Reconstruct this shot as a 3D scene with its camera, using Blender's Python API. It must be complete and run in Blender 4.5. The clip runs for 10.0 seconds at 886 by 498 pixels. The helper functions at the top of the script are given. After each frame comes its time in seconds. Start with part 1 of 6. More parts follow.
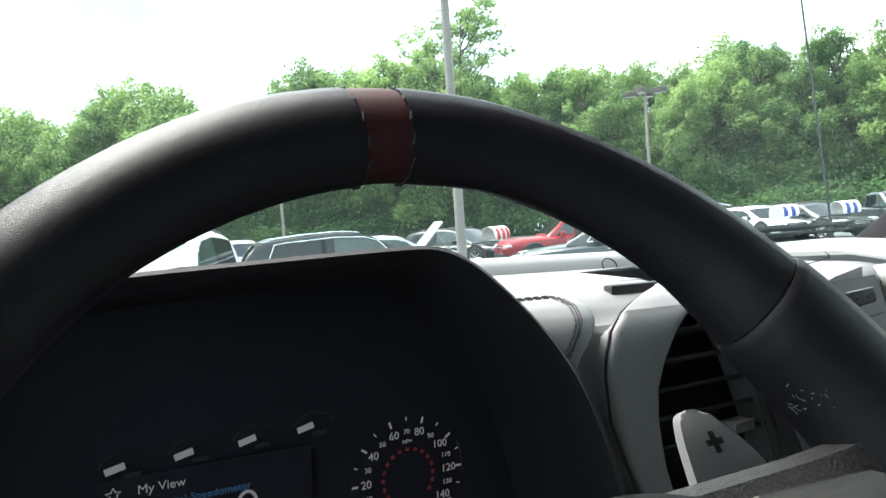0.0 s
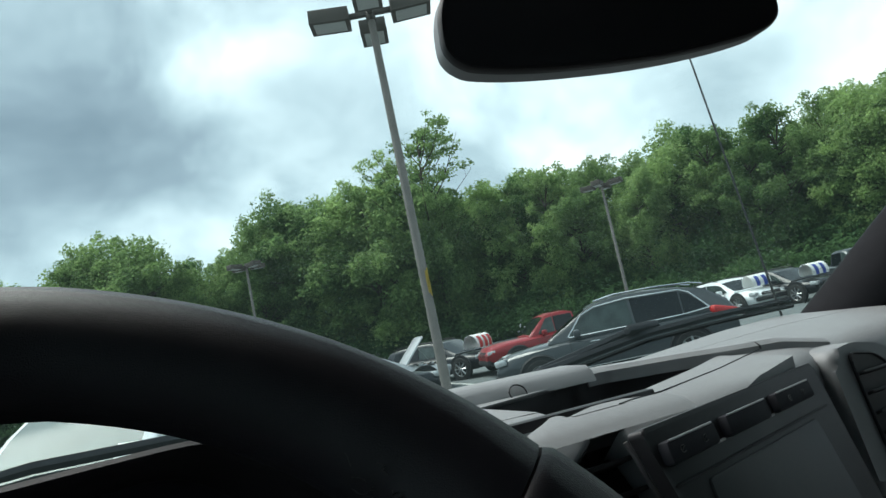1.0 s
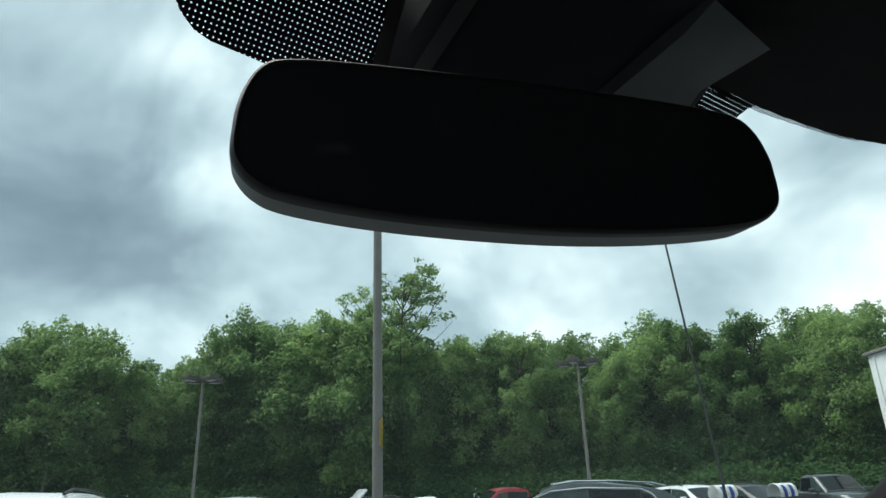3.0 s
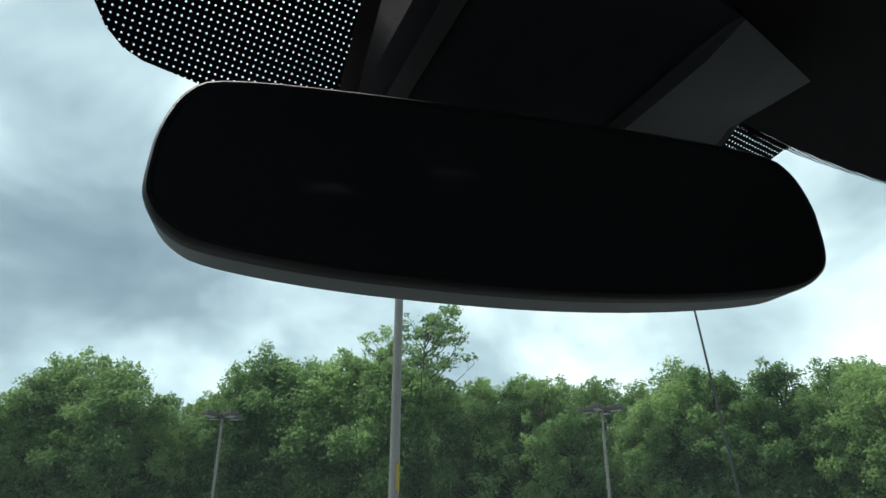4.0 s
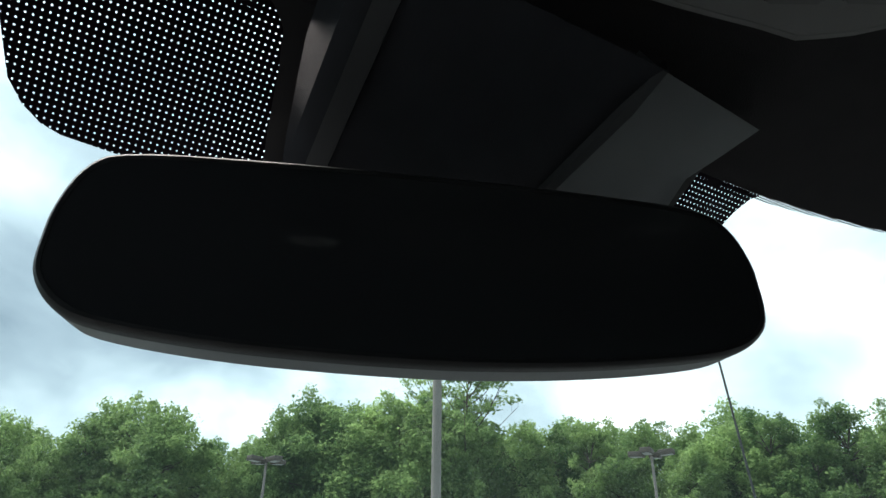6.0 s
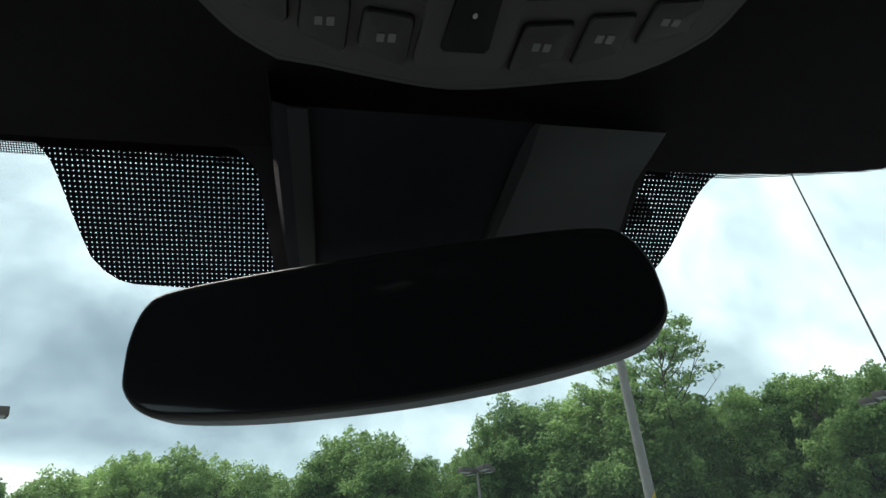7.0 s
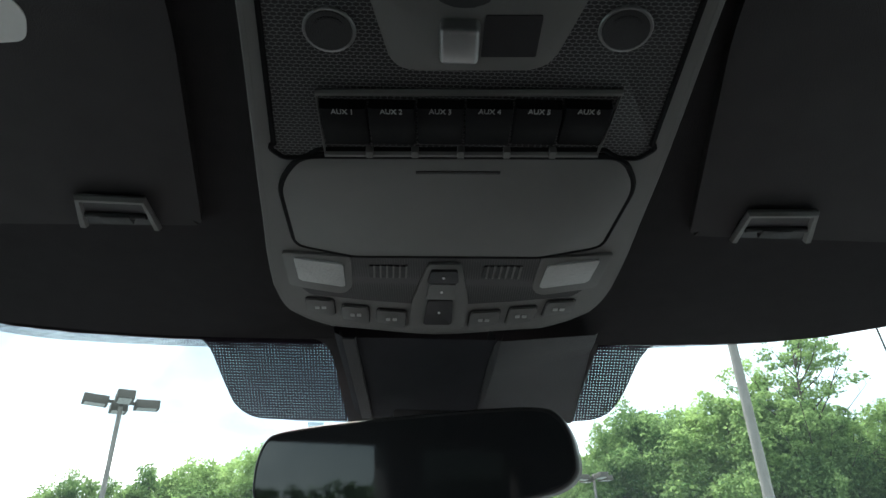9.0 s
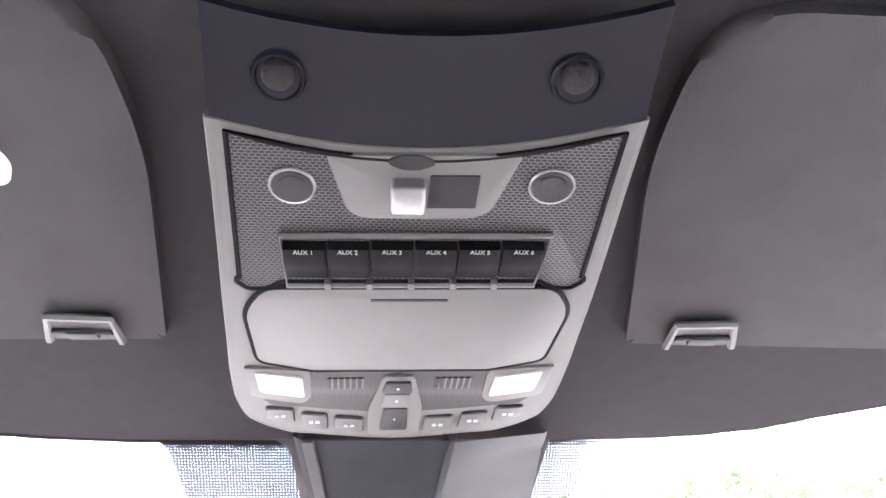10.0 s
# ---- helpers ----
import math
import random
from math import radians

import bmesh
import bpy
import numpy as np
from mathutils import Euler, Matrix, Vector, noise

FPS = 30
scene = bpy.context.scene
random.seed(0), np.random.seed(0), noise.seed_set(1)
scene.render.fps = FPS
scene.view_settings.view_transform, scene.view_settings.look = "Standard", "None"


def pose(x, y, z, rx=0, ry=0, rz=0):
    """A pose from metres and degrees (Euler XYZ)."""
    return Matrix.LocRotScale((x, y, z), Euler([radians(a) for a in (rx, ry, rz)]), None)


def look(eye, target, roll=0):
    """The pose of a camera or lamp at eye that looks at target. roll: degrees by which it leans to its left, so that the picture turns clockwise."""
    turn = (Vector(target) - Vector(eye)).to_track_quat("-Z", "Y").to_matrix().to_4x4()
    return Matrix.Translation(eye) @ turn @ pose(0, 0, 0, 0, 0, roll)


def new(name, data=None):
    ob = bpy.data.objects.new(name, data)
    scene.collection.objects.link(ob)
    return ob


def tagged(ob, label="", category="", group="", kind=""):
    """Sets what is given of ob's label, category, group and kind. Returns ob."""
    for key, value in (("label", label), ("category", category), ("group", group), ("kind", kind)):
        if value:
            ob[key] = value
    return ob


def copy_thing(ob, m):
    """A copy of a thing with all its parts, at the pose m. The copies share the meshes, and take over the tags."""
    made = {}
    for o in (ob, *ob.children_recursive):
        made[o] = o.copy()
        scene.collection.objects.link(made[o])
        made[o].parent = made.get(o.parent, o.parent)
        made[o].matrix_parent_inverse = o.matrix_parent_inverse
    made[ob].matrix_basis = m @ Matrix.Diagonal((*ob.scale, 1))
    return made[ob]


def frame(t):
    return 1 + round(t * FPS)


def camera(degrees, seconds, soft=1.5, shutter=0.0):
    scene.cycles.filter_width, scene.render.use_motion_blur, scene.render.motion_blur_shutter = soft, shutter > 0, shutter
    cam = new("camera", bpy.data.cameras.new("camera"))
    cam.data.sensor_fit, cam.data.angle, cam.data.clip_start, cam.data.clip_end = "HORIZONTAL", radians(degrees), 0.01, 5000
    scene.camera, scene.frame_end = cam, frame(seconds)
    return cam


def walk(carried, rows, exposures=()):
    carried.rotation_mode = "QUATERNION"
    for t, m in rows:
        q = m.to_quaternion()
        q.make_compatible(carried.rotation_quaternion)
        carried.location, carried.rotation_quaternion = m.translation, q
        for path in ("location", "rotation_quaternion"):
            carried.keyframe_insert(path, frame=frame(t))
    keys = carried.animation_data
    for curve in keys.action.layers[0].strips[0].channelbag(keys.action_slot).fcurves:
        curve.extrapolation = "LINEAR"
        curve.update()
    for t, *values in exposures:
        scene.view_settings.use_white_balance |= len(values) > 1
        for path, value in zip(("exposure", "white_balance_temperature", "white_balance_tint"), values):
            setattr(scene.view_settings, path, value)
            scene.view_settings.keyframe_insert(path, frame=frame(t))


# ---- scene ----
cam = camera(68.0, 10.0)
PATH = [
    (0.0, -0.4800, -0.1152, 1.6358, 87.653, 4.124, -27.939),
    (0.5, -0.4060, -0.1031, 1.6436, 91.156, 10.205, -29.185),
    (1.0, -0.3500, -0.1010, 1.6480, 97.228, 11.794, -29.415),
    (1.5, -0.3050, -0.0687, 1.6691, 103.866, 8.398, -31.228),
    (2.0, -0.2410, -0.0416, 1.6747, 107.769, 4.585, -33.730),
    (3.5, -0.1350, 0.0331, 1.7257, 110.928, 0.963, -32.656),
    (4.0, -0.1110, 0.0422, 1.7356, 113.274, 0.034, -31.925),
    (4.5, -0.0880, 0.0454, 1.7455, 115.331, -0.603, -31.916),
    (5.0, -0.0790, 0.0495, 1.7535, 116.262, -0.867, -31.778),
    (6.5, -0.0390, -0.0257, 1.7415, 116.987, 1.570, -21.147),
    (7.0, 0.0050, -0.0888, 1.7354, 117.502, 5.328, -9.813),
    (7.5, 0.0430, -0.1618, 1.7364, 118.344, 6.875, -2.522),
    (8.0, 0.0460, -0.2360, 1.7205, 118.360, 4.016, -0.211),
    (8.5, 0.0580, -0.2886, 1.7462, 117.288, 1.593, 0.306),
    (9.0, 0.0620, -0.3305, 1.7598, 118.149, 1.215, -0.714),
    (9.5, 0.0690, -0.3633, 1.7722, 121.288, 2.002, -2.305),
    (10.0, 0.0670, -0.3743, 1.7694, 124.007, 3.240, -3.349),
]
walk(cam, [(t, pose(*p)) for t, *p in PATH],
     exposures=[(0.0, 2.15, 6700, 15), (0.3, 1.6, 6700, 10), (0.6, 0.75, 6500, 6), (1.0, 0.45, 6400, 10), (1.5, 0.16, 6400, 10), (2.0, 0.14, 6400, 10), (3.5, 0.3, 6500, 12), (4.5, 0.68, 6500, 12), (5.0, 1.0, 6550, 13),
                (6.5, 0.7, 6600, 14), (7.5, 0.4, 6600, 12), (8.5, 0.95, 6700, 14), (9.0, 1.8, 6600, 15), (9.5, 4.4, 6800, 33), (9.8, 5.3, 6900, 36), (10.0, 5.5, 6900, 36)])

# the cab stands on a slight cross slope: cab coordinates -> world
TRUCK = pose(0, 0, 0, -0.80) @ pose(0, 0, 0.10, 0, 2.24, 0)
LEVEL = Matrix.Identity(4)

# ---- world and sun: bright broken overcast ----
world = bpy.data.worlds.new("sky")
scene.world = world
world.use_nodes = True
wt = world.node_tree
wn, wl = wt.nodes, wt.links
wn.clear()
w_out = wn.new("ShaderNodeOutputWorld")
w_bg = wn.new("ShaderNodeBackground")
w_sky = wn.new("ShaderNodeTexSky")
w_sky.sky_type, w_sky.sun_disc = "NISHITA", False
w_sky.sun_elevation, w_sky.sun_rotation = radians(60), radians(-30)
w_skyk = wn.new("ShaderNodeVectorMath")
w_skyk.operation = "SCALE"
w_skyk.inputs["Scale"].default_value = 0.10
wl.new(w_sky.outputs[0], w_skyk.inputs[0])
w_co = wn.new("ShaderNodeTexCoord")
w_map = wn.new("ShaderNodeMapping")
w_map.inputs["Scale"].default_value = (1.0, 1.0, 1.25)
w_map.inputs["Location"].default_value = (1.35, 0.7, 0.3)
wl.new(w_co.outputs["Generated"], w_map.inputs[0])
w_n1 = wn.new("ShaderNodeTexNoise")
w_n1.inputs["Scale"].default_value, w_n1.inputs["Detail"].default_value, w_n1.inputs["Roughness"].default_value = 3.2, 10, 0.53
w_n1.inputs["Distortion"].default_value = 0.35
wl.new(w_map.outputs[0], w_n1.inputs["Vector"])
w_cr = wn.new("ShaderNodeValToRGB")
e = w_cr.color_ramp.elements
e[0].position, e[0].color = 0.14, (0.120, 0.160, 0.190, 1)
e[1].position, e[1].color = 0.74, (1.03, 1.03, 1.02, 1)
for at, col in ((0.34, (0.235, 0.290, 0.330)), (0.45, (0.375, 0.450, 0.490)), (0.56, (0.575, 0.655, 0.690)), (0.65, (0.79, 0.84, 0.855))):
    e.new(at).color = (*col, 1)
w_sum = w_n1.outputs["Fac"]
for c_az, c_el, wide, tall, much in ((8, 18.0, 0.25, 0.13, -0.22), (18, 26, 0.11, 0.06, 0.16), (10, 34, 0.30, 0.07, 0.14), (-10, 19.0, 0.50, 0.14, -0.26), (-24, 8.5, 0.45, 0.075, 0.42), (34, 20, 0.16, 0.09, 0.09), (56, 21, 0.20, 0.10, 0.10), (-28, 22, 0.25, 0.08, -0.08)):
    w_sub, w_len, w_rng, w_add = wn.new("ShaderNodeVectorMath"), wn.new("ShaderNodeVectorMath"), wn.new("ShaderNodeMapRange"), wn.new("ShaderNodeMath")
    w_sub.operation, w_len.operation, w_add.operation = "MULTIPLY_ADD", "LENGTH", "ADD"
    w_sub.inputs[1].default_value = (1 / wide, 1 / wide, 1 / tall)
    w_sub.inputs[2].default_value = (-math.sin(radians(c_az)) * math.cos(radians(c_el)) / wide, -math.cos(radians(c_az)) * math.cos(radians(c_el)) / wide, -math.sin(radians(c_el)) / tall)
    w_rng.interpolation_type = "SMOOTHSTEP"
    w_rng.inputs["To Min"].default_value, w_rng.inputs["To Max"].default_value = much, 0.0
    wl.new(w_co.outputs["Generated"], w_sub.inputs[0])
    wl.new(w_sub.outputs[0], w_len.inputs[0])
    wl.new(w_len.outputs["Value"], w_rng.inputs["Value"])
    wl.new(w_sum, w_add.inputs[0])
    wl.new(w_rng.outputs[0], w_add.inputs[1])
    w_sum = w_add.outputs[0]
wl.new(w_sum, w_cr.inputs[0])
w_mix = wn.new("ShaderNodeMix")
w_mix.data_type = "RGBA"
w_mix.inputs["Factor"].default_value = 0.88
wl.new(w_skyk.outputs[0], w_mix.inputs["A"])
wl.new(w_cr.outputs[0], w_mix.inputs["B"])
wl.new(w_mix.outputs["Result"], w_bg.inputs["Color"])
w_bg.inputs["Strength"].default_value = 1.28
wl.new(w_bg.outputs[0], w_out.inputs[0])

sun = new("sun", bpy.data.lights.new("sun", "SUN"))
sun.data.energy, sun.data.angle, sun.data.color = 3.3, radians(42), (1.0, 0.96, 0.9)
sun.matrix_world = look((0, 0, 0), (math.sin(radians(-30)) * -0.5, -math.cos(radians(-30)) * 0.5, -0.866))


# ---- materials ----
def material(name, base, rough=0.6, metal=0.0, vary=0.25, scale=40.0, bump=0.15, fine=400.0, spec=0.5, second=None, coat=0.0, stretch=(1, 1, 1), rand=0.0):
    """Principled surface with colour variation at two scales and a fine relief."""
    m = bpy.data.materials.new(name)
    m.use_nodes = True
    nt = m.node_tree
    n, l = nt.nodes, nt.links
    b = n["Principled BSDF"]
    co = n.new("ShaderNodeTexCoord")
    mp = n.new("ShaderNodeMapping")
    mp.inputs["Scale"].default_value = stretch
    l.new(co.outputs["Object"], mp.inputs[0])
    big, small = n.new("ShaderNodeTexNoise"), n.new("ShaderNodeTexNoise")
    big.inputs["Scale"].default_value, big.inputs["Detail"].default_value = scale, 5
    small.inputs["Scale"].default_value, small.inputs["Detail"].default_value = fine, 3
    l.new(mp.outputs[0], big.inputs["Vector"])
    l.new(mp.outputs[0], small.inputs["Vector"])
    add = n.new("ShaderNodeMath")
    add.operation = "MULTIPLY_ADD"
    l.new(small.outputs["Fac"], add.inputs[0])
    add.inputs[1].default_value = 0.4
    l.new(big.outputs["Fac"], add.inputs[2])
    fac = add.outputs[0]
    if rand:
        oi = n.new("ShaderNodeObjectInfo")
        ra = n.new("ShaderNodeMath")
        ra.operation = "MULTIPLY_ADD"
        l.new(oi.outputs["Random"], ra.inputs[0])
        ra.inputs[1].default_value = rand
        l.new(fac, ra.inputs[2])
        fac = ra.outputs[0]
    ramp = n.new("ShaderNodeMapRange")
    ramp.inputs["From Min"].default_value, ramp.inputs["From Max"].default_value = 0.35, 1.05 + rand
    l.new(fac, ramp.inputs["Value"])
    mix = n.new("ShaderNodeMix")
    mix.data_type = "RGBA"
    two = second or [c * (1 + vary) for c in base]
    one = [c * (1 - vary) for c in base] if not second else base
    mix.inputs["A"].default_value, mix.inputs["B"].default_value = (*one, 1), (*two, 1)
    l.new(ramp.outputs[0], mix.inputs["Factor"])
    l.new(mix.outputs["Result"], b.inputs["Base Color"])
    b.inputs["Roughness"].default_value, b.inputs["Metallic"].default_value = rough, metal
    b.inputs["Specular IOR Level"].default_value = spec
    b.inputs["Coat Weight"].default_value = coat
    if bump:
        bp = n.new("ShaderNodeBump")
        bp.inputs["Strength"].default_value, bp.inputs["Distance"].default_value = bump, 0.002
        l.new(small.outputs["Fac"], bp.inputs["Height"])
        l.new(bp.outputs[0], b.inputs["Normal"])
    return m


def glass(name, tint=(0.92, 0.97, 0.95), gloss=0.06, rough=0.0, dust=0.0):
    m = bpy.data.materials.new(name)
    m.use_nodes = True
    n, l = m.node_tree.nodes, m.node_tree.links
    n.remove(n["Principled BSDF"])
    tr, gl, mx, lw, fr = n.new("ShaderNodeBsdfTransparent"), n.new("ShaderNodeBsdfGlossy"), n.new("ShaderNodeMixShader"), n.new("ShaderNodeLayerWeight"), n.new("ShaderNodeMapRange")
    tr.inputs[0].default_value = (*tint, 1)
    gl.inputs["Roughness"].default_value = rough
    pw = n.new("ShaderNodeMath")
    pw.operation = "POWER"
    l.new(lw.outputs["Facing"], pw.inputs[0])
    pw.inputs[1].default_value = 4.0
    l.new(pw.outputs[0], fr.inputs["Value"])
    fr.inputs["To Min"].default_value, fr.inputs["To Max"].default_value = gloss, 0.10
    l.new(fr.outputs[0], mx.inputs[0])
    l.new(tr.outputs[0], mx.inputs[1])
    l.new(gl.outputs[0], mx.inputs[2])
    last = mx.outputs[0]
    if dust:
        df, tl, both, ad = n.new("ShaderNodeBsdfDiffuse"), n.new("ShaderNodeBsdfTranslucent"), n.new("ShaderNodeMixShader"), n.new("ShaderNodeMixShader")
        df.inputs[0].default_value = tl.inputs[0].default_value = (0.56, 0.80, 0.80, 1)
        both.inputs[0].default_value = 0.6
        l.new(df.outputs[0], both.inputs[1])
        l.new(tl.outputs[0], both.inputs[2])
        ad.inputs[0].default_value = dust
        l.new(last, ad.inputs[1])
        l.new(both.outputs[0], ad.inputs[2])
        last = ad.outputs[0]
    l.new(last, n["Material Output"].inputs[0])
    return m


def glow(name, color, strength):
    m = bpy.data.materials.new(name)
    m.use_nodes = True
    b = m.node_tree.nodes["Principled BSDF"]
    b.inputs["Base Color"].default_value = (0.02, 0.02, 0.02, 1)
    b.inputs["Emission Color"].default_value, b.inputs["Emission Strength"].default_value = (*color, 1), strength
    return m


def dotted(name, pitch_u, pitch_v, hole):
    """Black ceramic print with clear round dots in rows, in the sheet's own coordinates."""
    m = bpy.data.materials.new(name)
    m.use_nodes = True
    n, l = m.node_tree.nodes, m.node_tree.links
    b = n["Principled BSDF"]
    b.inputs["Base Color"].default_value, b.inputs["Roughness"].default_value = (0.010, 0.007, 0.011, 1), 0.7
    b.inputs["Specular IOR Level"].default_value = 0.08
    uv = n.new("ShaderNodeUVMap")
    sep = n.new("ShaderNodeSeparateXYZ")
    l.new(uv.outputs[0], sep.inputs[0])

    def mth(op, a, b_=None, c=None):
        k = n.new("ShaderNodeMath")
        k.operation = op
        for i, v in enumerate((a, b_, c)):
            if v is None:
                continue
            if isinstance(v, (int, float)):
                k.inputs[i].default_value = v
            else:
                l.new(v, k.inputs[i])
        return k.outputs[0]
    u = mth("DIVIDE", sep.outputs["X"], pitch_u)
    v = mth("DIVIDE", sep.outputs["Y"], pitch_v)
    fu = mth("SUBTRACT", mth("FRACT", u), 0.5)
    fv = mth("SUBTRACT", mth("FRACT", v), 0.5)
    d = mth("SQRT", mth("ADD", mth("MULTIPLY", fu, fu), mth("MULTIPLY", fv, fv)))
    clear = mth("LESS_THAN", d, hole)
    tr, mx = n.new("ShaderNodeBsdfTransparent"), n.new("ShaderNodeMixShader")
    l.new(clear, mx.inputs[0])
    l.new(b.outputs[0], mx.inputs[1])
    l.new(tr.outputs[0], mx.inputs[2])
    l.new(mx.outputs[0], n["Material Output"].inputs[0])
    return m


M_HEAD = material("headliner_cloth", (0.034, 0.032, 0.034), 0.95, vary=0.12, scale=60, bump=0.5, fine=1400, spec=0.1)
M_VISOR = material("visor_cloth", (0.062, 0.059, 0.061), 0.95, vary=0.1, scale=30, bump=0.4, fine=1500, spec=0.1)
M_TRIM = material("grey_console_plastic", (0.148, 0.146, 0.140), 0.55, vary=0.05, scale=50, bump=0.2, fine=1800, spec=0.35)
M_DARK = material("black_plastic", (0.018, 0.018, 0.020), 0.5, vary=0.2, scale=60, bump=0.15, fine=1500, spec=0.35)
M_SOFT = material("soft_black_plastic", (0.034, 0.034, 0.036), 0.65, vary=0.2, scale=40, bump=0.3, fine=1500, spec=0.35)
M_DASH = material("dash_pad_grain", (0.215, 0.222, 0.226), 0.45, vary=0.08, scale=25, bump=0.3, fine=1300, spec=0.45)
M_LEATHER = material("black_leather", (0.011, 0.011, 0.014), 0.42, vary=0.25, scale=60, bump=0.25, fine=2600, spec=0.28)
M_HUB = material("grey_airbag_cover", (0.115, 0.116, 0.116), 0.5, vary=0.08, scale=40, bump=0.35, fine=1500, spec=0.35)
M_RED = material("red_leather", (0.042, 0.005, 0.007), 0.6, vary=0.2, scale=80, bump=0.25, fine=2200, spec=0.4)
# grained spoke leather, its grey-brown lightened to hold the grazing light
M_SPOKE = material("lit_grained_spoke_leather", (0.060, 0.058, 0.056), 0.42, vary=0.15, scale=200, bump=0.9, fine=650, spec=0.5)
M_COVER = material("black_cover_plastic", (0.032, 0.033, 0.039), 0.75, vary=0.15, scale=50, bump=0.2, fine=1500, spec=0.15)
M_SIDECOVER = material("dark_grey_cover_plastic", (0.058, 0.058, 0.062), 0.6, vary=0.06, scale=50, bump=0.2, fine=1500, spec=0.35)
# dark mirror plastic lightened to grey: bounce light on the underside is painted in
M_LIT_SHELL = material("lit_mirror_shell", (0.15, 0.155, 0.16), 0.5, vary=0.05, scale=60, bump=0.1, fine=1500)
M_CAB = material("grey_cab_lining", (0.22, 0.22, 0.225), 0.9, vary=0.15, scale=20, bump=0.3, fine=700, spec=0.1)
M_PILLAR = material("dark_pillar_cloth", (0.020, 0.020, 0.022), 0.95, vary=0.12, scale=50, bump=0.3, fine=1400, spec=0.05)
M_PRINT = material("grey_print", (0.38, 0.38, 0.37), 0.6, vary=0.05, bump=0.0)
M_SWITCH = material("black_switch_plastic", (0.009, 0.009, 0.010), 0.75, vary=0.15, scale=80, bump=0.1, fine=1500, spec=0.1)
M_PADDLE = material("grey_paddle_paint", (0.20, 0.20, 0.198), 0.5, vary=0.06, scale=60, bump=0.1, fine=1500, spec=0.35)
M_THREAD = material("grey_thread", (0.19, 0.185, 0.18), 0.9, vary=0.2, bump=0.3)
M_SILVER = material("satin_silver", (0.30, 0.30, 0.30), 0.35, 0.7, vary=0.08, scale=60, bump=0.05)
M_LENS = material("frosted_lens", (0.46, 0.46, 0.45), 0.35, vary=0.06, scale=90, bump=0.5, fine=500)
M_MIRROR = material("dimmed_mirror", (0.030, 0.031, 0.034), 0.03, 0.0, vary=0.02, bump=0.0, spec=0.5)
M_SCREEN = material("dark_screen", (0.05, 0.051, 0.054), 0.6, vary=0.15, scale=12, bump=0.02, fine=200)
M_WHITE = material("white_print", (0.75, 0.75, 0.73), 0.6, vary=0.05, bump=0.0)
M_FRIT = material("black_ceramic_border", (0.013, 0.013, 0.015), 0.45, vary=0.1, bump=0.0)
M_DOTS = dotted("ceramic_dots", 0.00275, 0.00305, 0.152)
M_DOTS_FINE = dotted("fine_ceramic_dots", 0.0013, 0.0013, 0.34)
M_GLASS = glass("windshield_glass", (0.90, 0.965, 0.95), 0.006, dust=0.0070)
M_SIDEGLASS = glass("side_glass", (0.88, 0.95, 0.93), 0.03)
M_ROOFGLASS = material("dark_roof_glass", (0.012, 0.014, 0.020), 0.18, vary=0.1, scale=8, bump=0.0, spec=0.15)
M_ANT = material("antenna_black", (0.02, 0.02, 0.02), 0.5)
M_HOOD = material("black_car_paint", (0.010, 0.011, 0.012), 0.22, vary=0.15, scale=5, bump=0.0, coat=0.8)

M_ASPHALT = material("asphalt", (0.108, 0.122, 0.125), 0.9, vary=0.35, scale=0.6, bump=0.6, fine=60)
M_LINE = material("road_paint", (0.62, 0.62, 0.58), 0.8, vary=0.15, scale=3, bump=0.2, fine=60)
M_POLE = material("weathered_pole", (0.20, 0.18, 0.165), 0.7, 0.1, vary=0.25, scale=3, bump=0.2, fine=40)
M_CONCRETE = material("weathered_concrete", (0.34, 0.33, 0.31), 0.9, vary=0.2, scale=6, bump=0.4, fine=80)
M_HEADLAMP = material("brown_lamp_housing", (0.075, 0.062, 0.052), 0.6, 0.2, vary=0.2, scale=4, bump=0.1)
M_YELLOW = material("yellow_band", (0.62, 0.42, 0.05), 0.7, vary=0.15, scale=6)
M_BARK = material("bark", (0.075, 0.06, 0.048), 0.95, vary=0.4, scale=3, bump=0.8, fine=20)


